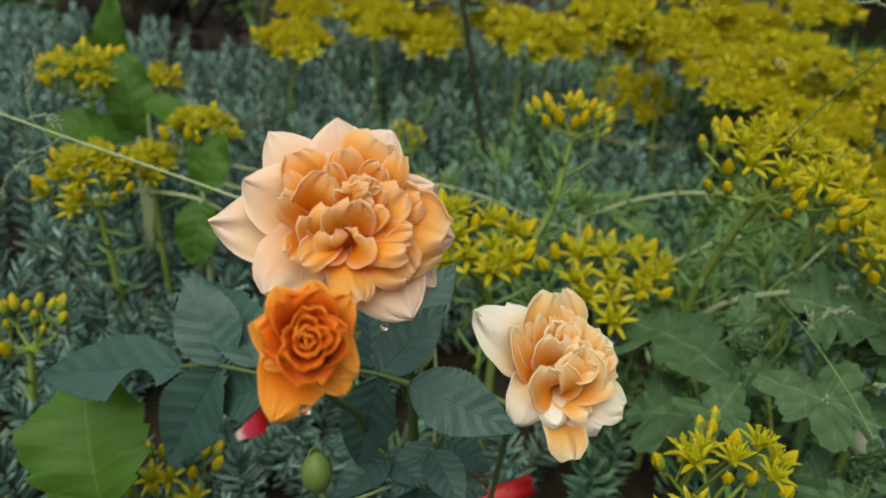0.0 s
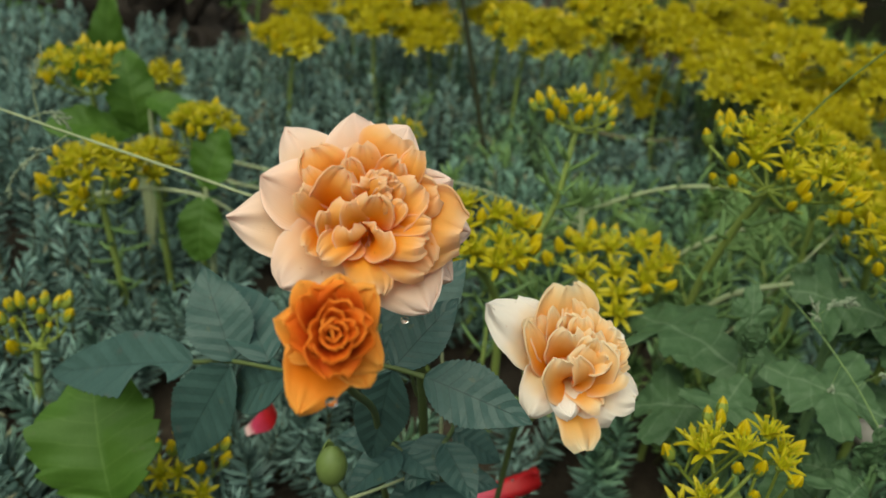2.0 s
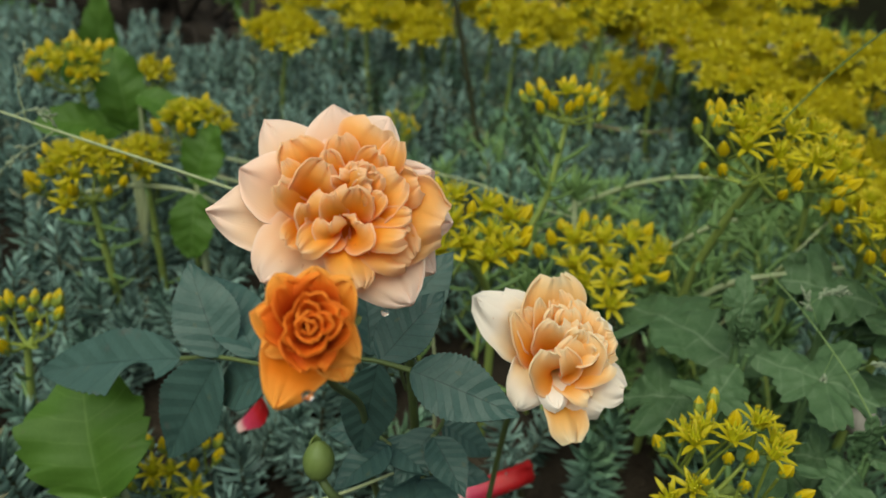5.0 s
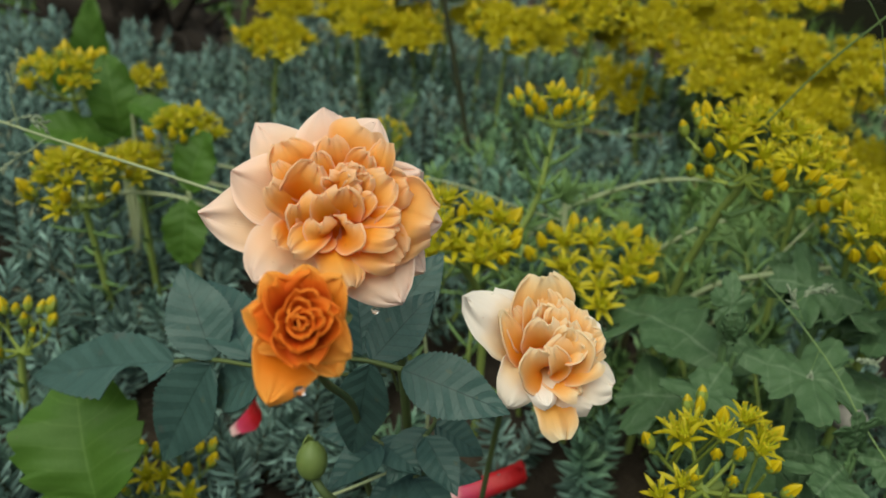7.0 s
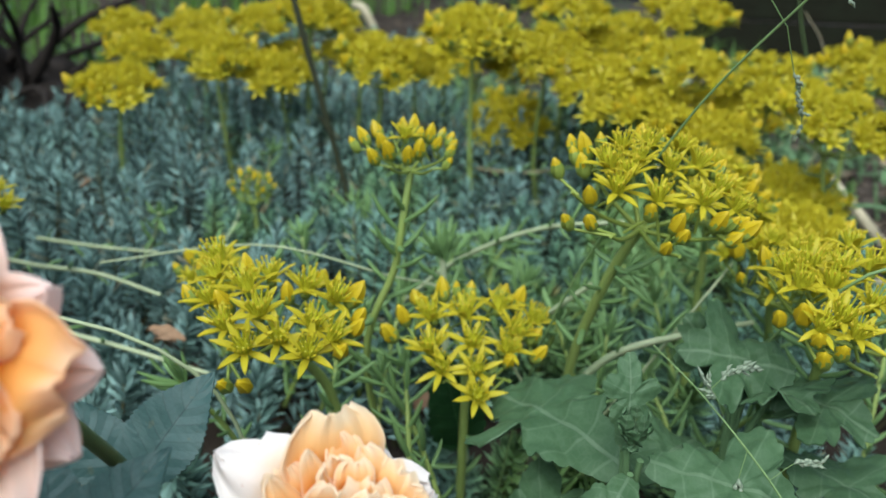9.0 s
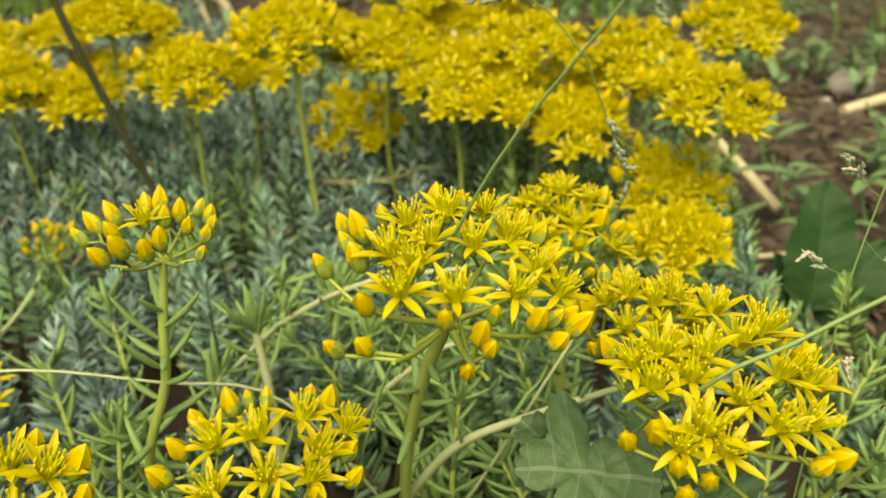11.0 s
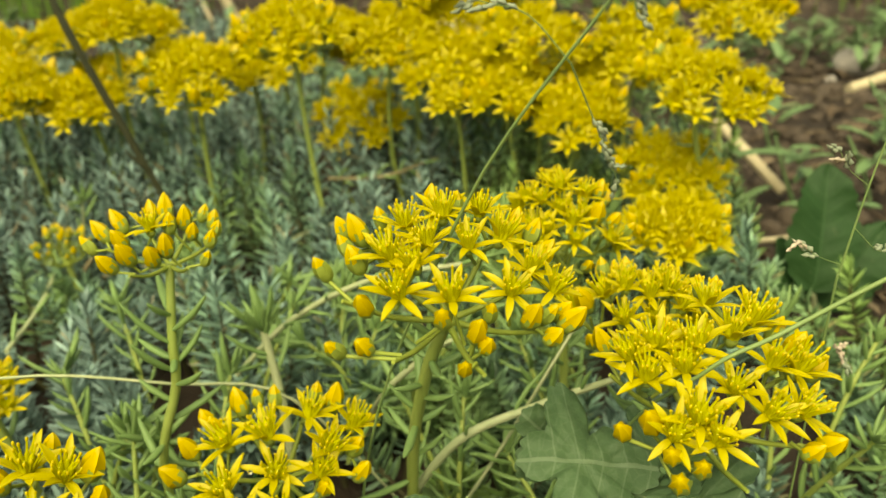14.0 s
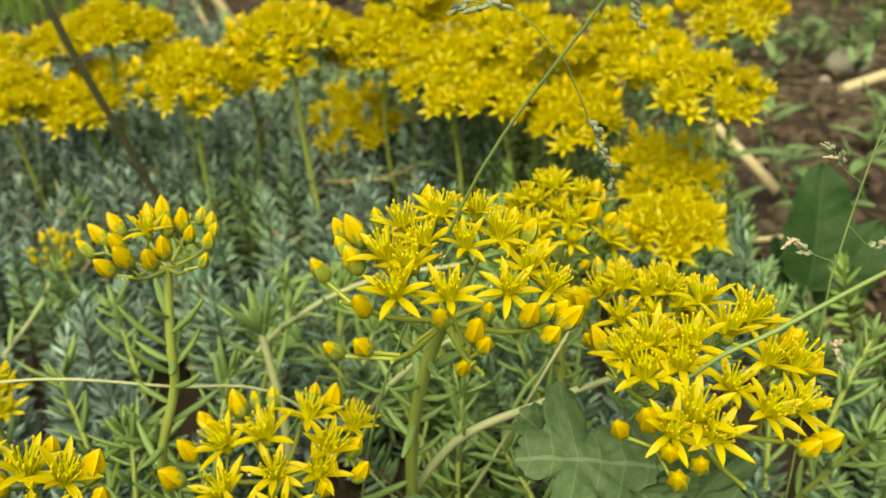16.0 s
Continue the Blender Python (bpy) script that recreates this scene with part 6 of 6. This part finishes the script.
def far_weeds():
    """Low weeds scattered over the far soil."""
    rng = random.Random(77)
    so = Soup()
    for k in range(900):
        x, y = rng.uniform(-1.5, 1.3), rng.uniform(0.95, 2.3)
        if in_carpet(x, y) or noise.noise((x * 3, y * 3, 2.0)) < -0.12:
            continue
        for i in range(rng.randint(5, 9)):
            w, L = rng.uniform(0, 6.28), rng.uniform(0.012, 0.035)
            b = np.array([x + rng.uniform(-0.01, 0.01), y + rng.uniform(-0.01, 0.01), bank(x, y) + rng.uniform(0.0, 0.03)])
            m, ln = aim(b, b + np.array([L * math.cos(w), L * math.sin(w), L * rng.uniform(0.1, 0.9)]), (0.01, 0.02, 1))
            v, f, uv = shell(leaf_grid(ln, ln * 0.3, broad_outline, nu=3, nv=6, fold=0.3, droop=0.7, seed=i), 0.0006)
            so.add(v, f, uv, 0, m)
    tagged(part("low_weeds", so.mesh("low_weeds", M_STALKLEAF)), "scattered low green weeds on the far soil", "weeds", kind="stuff")


far_weeds()

M_BLADE = plain_green("grass_blade", (0.08, 0.19, 0.025), (0.17, 0.31, 0.05), 60, 0.5, 0.25, True)
for k, (x, y, n, h) in enumerate(((-0.42, 1.18, 90, 0.14), (-0.55, 1.05, 80, 0.13), (-0.25, 1.45, 70, 0.12), (0.32, 1.30, 40, 0.12), (-0.62, 0.86, 60, 0.12), (-0.75, 1.30, 120, 0.16), (-0.48, 1.36, 120, 0.15), (-0.95, 1.15, 90, 0.14), (-0.08, 1.38, 40, 0.08), (0.05, 1.5, 60, 0.10), (0.98, 1.62, 40, 0.08), (0.62, 1.55, 40, 0.07), (1.25, 1.5, 40, 0.08))):
    blades((x, y, bank(x, y)), n, h, "clump of fine bright green grass blades", 40 + k)

# board that edges the bed
bd = thing("edging_board", "dark weathered wooden edging board behind the bed", "board", (2.25, 2.42, 0.0))
bd.matrix_basis = pose(2.28, 2.42, 0, 0, 0, -3)
for k, z in enumerate((0.0, 0.138)):
    bm = bmesh.new()
    bmesh.ops.create_cube(bm, size=1)
    bmesh.ops.scale(bm, vec=(2.75, 0.06, 0.134), verts=bm.verts)
    bmesh.ops.subdivide_edges(bm, edges=[e for e in bm.edges if abs((e.verts[0].co - e.verts[1].co).x) > 1], cuts=24)
    bmesh.ops.bevel(bm, geom=[e for e in bm.edges if e.calc_face_angle(0) > 1], offset=0.006, segments=2, affect="EDGES")
    for v in bm.verts:
        v.co += Vector((0, 0.008 * noise.noise((v.co.x * 4, k, 0)), 0.006 * noise.noise((v.co.x * 3, 4, k)) + z + 0.05))
    me = bpy.data.meshes.new("plank")
    bm.to_mesh(me)
    bm.free()
    me.materials.append(M_BOARD)
    part("plank", me, bd)

# old dark root stock behind the carpet
rt = thing("root_stock", "dark knotty old root stock with broken branches", "stump", (-0.35, 0.97, 0.0))
v, f = lump(21.0, 0.55, 4, 0.75)
part("crown", mesh("crown", v * np.array([0.10, 0.07, 0.13]) + np.array([0, 0, 0.05]), f, M_BARK), rt)
rng = random.Random(31)
for k in range(44):
    w = rng.uniform(0, 6.28)
    L = rng.uniform(0.06, 0.22)
    x, y, z = rng.uniform(-0.05, 0.05), rng.uniform(-0.03, 0.03), rng.uniform(0.0, 0.05)
    e = (-0.35 + x + L * math.cos(w), 0.97 + y + 0.6 * L * math.sin(w), rng.uniform(0.02, 0.24))
    mid = (-0.35 + x + 0.5 * L * math.cos(w + 0.4), 0.97 + y + 0.3 * L * math.sin(w + 0.4), (e[2] + z) * 0.5 + rng.uniform(-0.01, 0.03))
    r = rng.uniform(0.002, 0.007)
    tube_part("branch", rt, [(-0.35 + x, 0.97 + y, z), mid, e], [r, r * 0.8, r * 0.4], M_BARK, 7, 8)

# dead curled leaves between the shoots
for k, (x, y, z) in enumerate(((-0.006, 0.385, 0.045), (0.0, 0.39, 0.043), (-0.055, 0.33, 0.030), (-0.045, 0.315, 0.028), (0.115, 0.62, 0.04), (-0.115, 0.62, 0.05), (0.10, 0.36, 0.03))):
    rng = random.Random(900 + k)
    ob = thing("dead_leaf", "curled dry brown leaf caught between the shoots", "leaf", (x, y, z), "dead leaves")
    w = rng.uniform(0, 6.28)
    L = rng.uniform(0.012, 0.022)
    leaf_part("blade", ob, (x, y, z), (x + L * math.cos(w), y + L * math.sin(w), z + rng.uniform(-0.004, 0.006)), L * 0.45, broad_outline, M_DEAD, up=(0.2, -0.3, 1), nu=9, nv=20, fold=0.5, droop=1.4, wave=0.8, seed=k)


# water drops
def drop(at, r):
    v, f = lump(1.0, 0.75, 2, 0.03)
    tagged(part("water_drop", mesh("water_drop", v * r, f, M_DROP), None, Matrix.Translation(at)), "clear round water drop resting on the plant", "water drop", "water drops")


for p, r in (((0.161, 0.293, 0.1455), 0.0011), ((0.0466, 0.147, 0.1352), 0.0008), ((0.0385, 0.122, 0.1327), 0.0010), ((0.170, 0.288, 0.139), 0.0007), ((0.111, 0.312, 0.086), 0.0007)):
    drop(p, r)
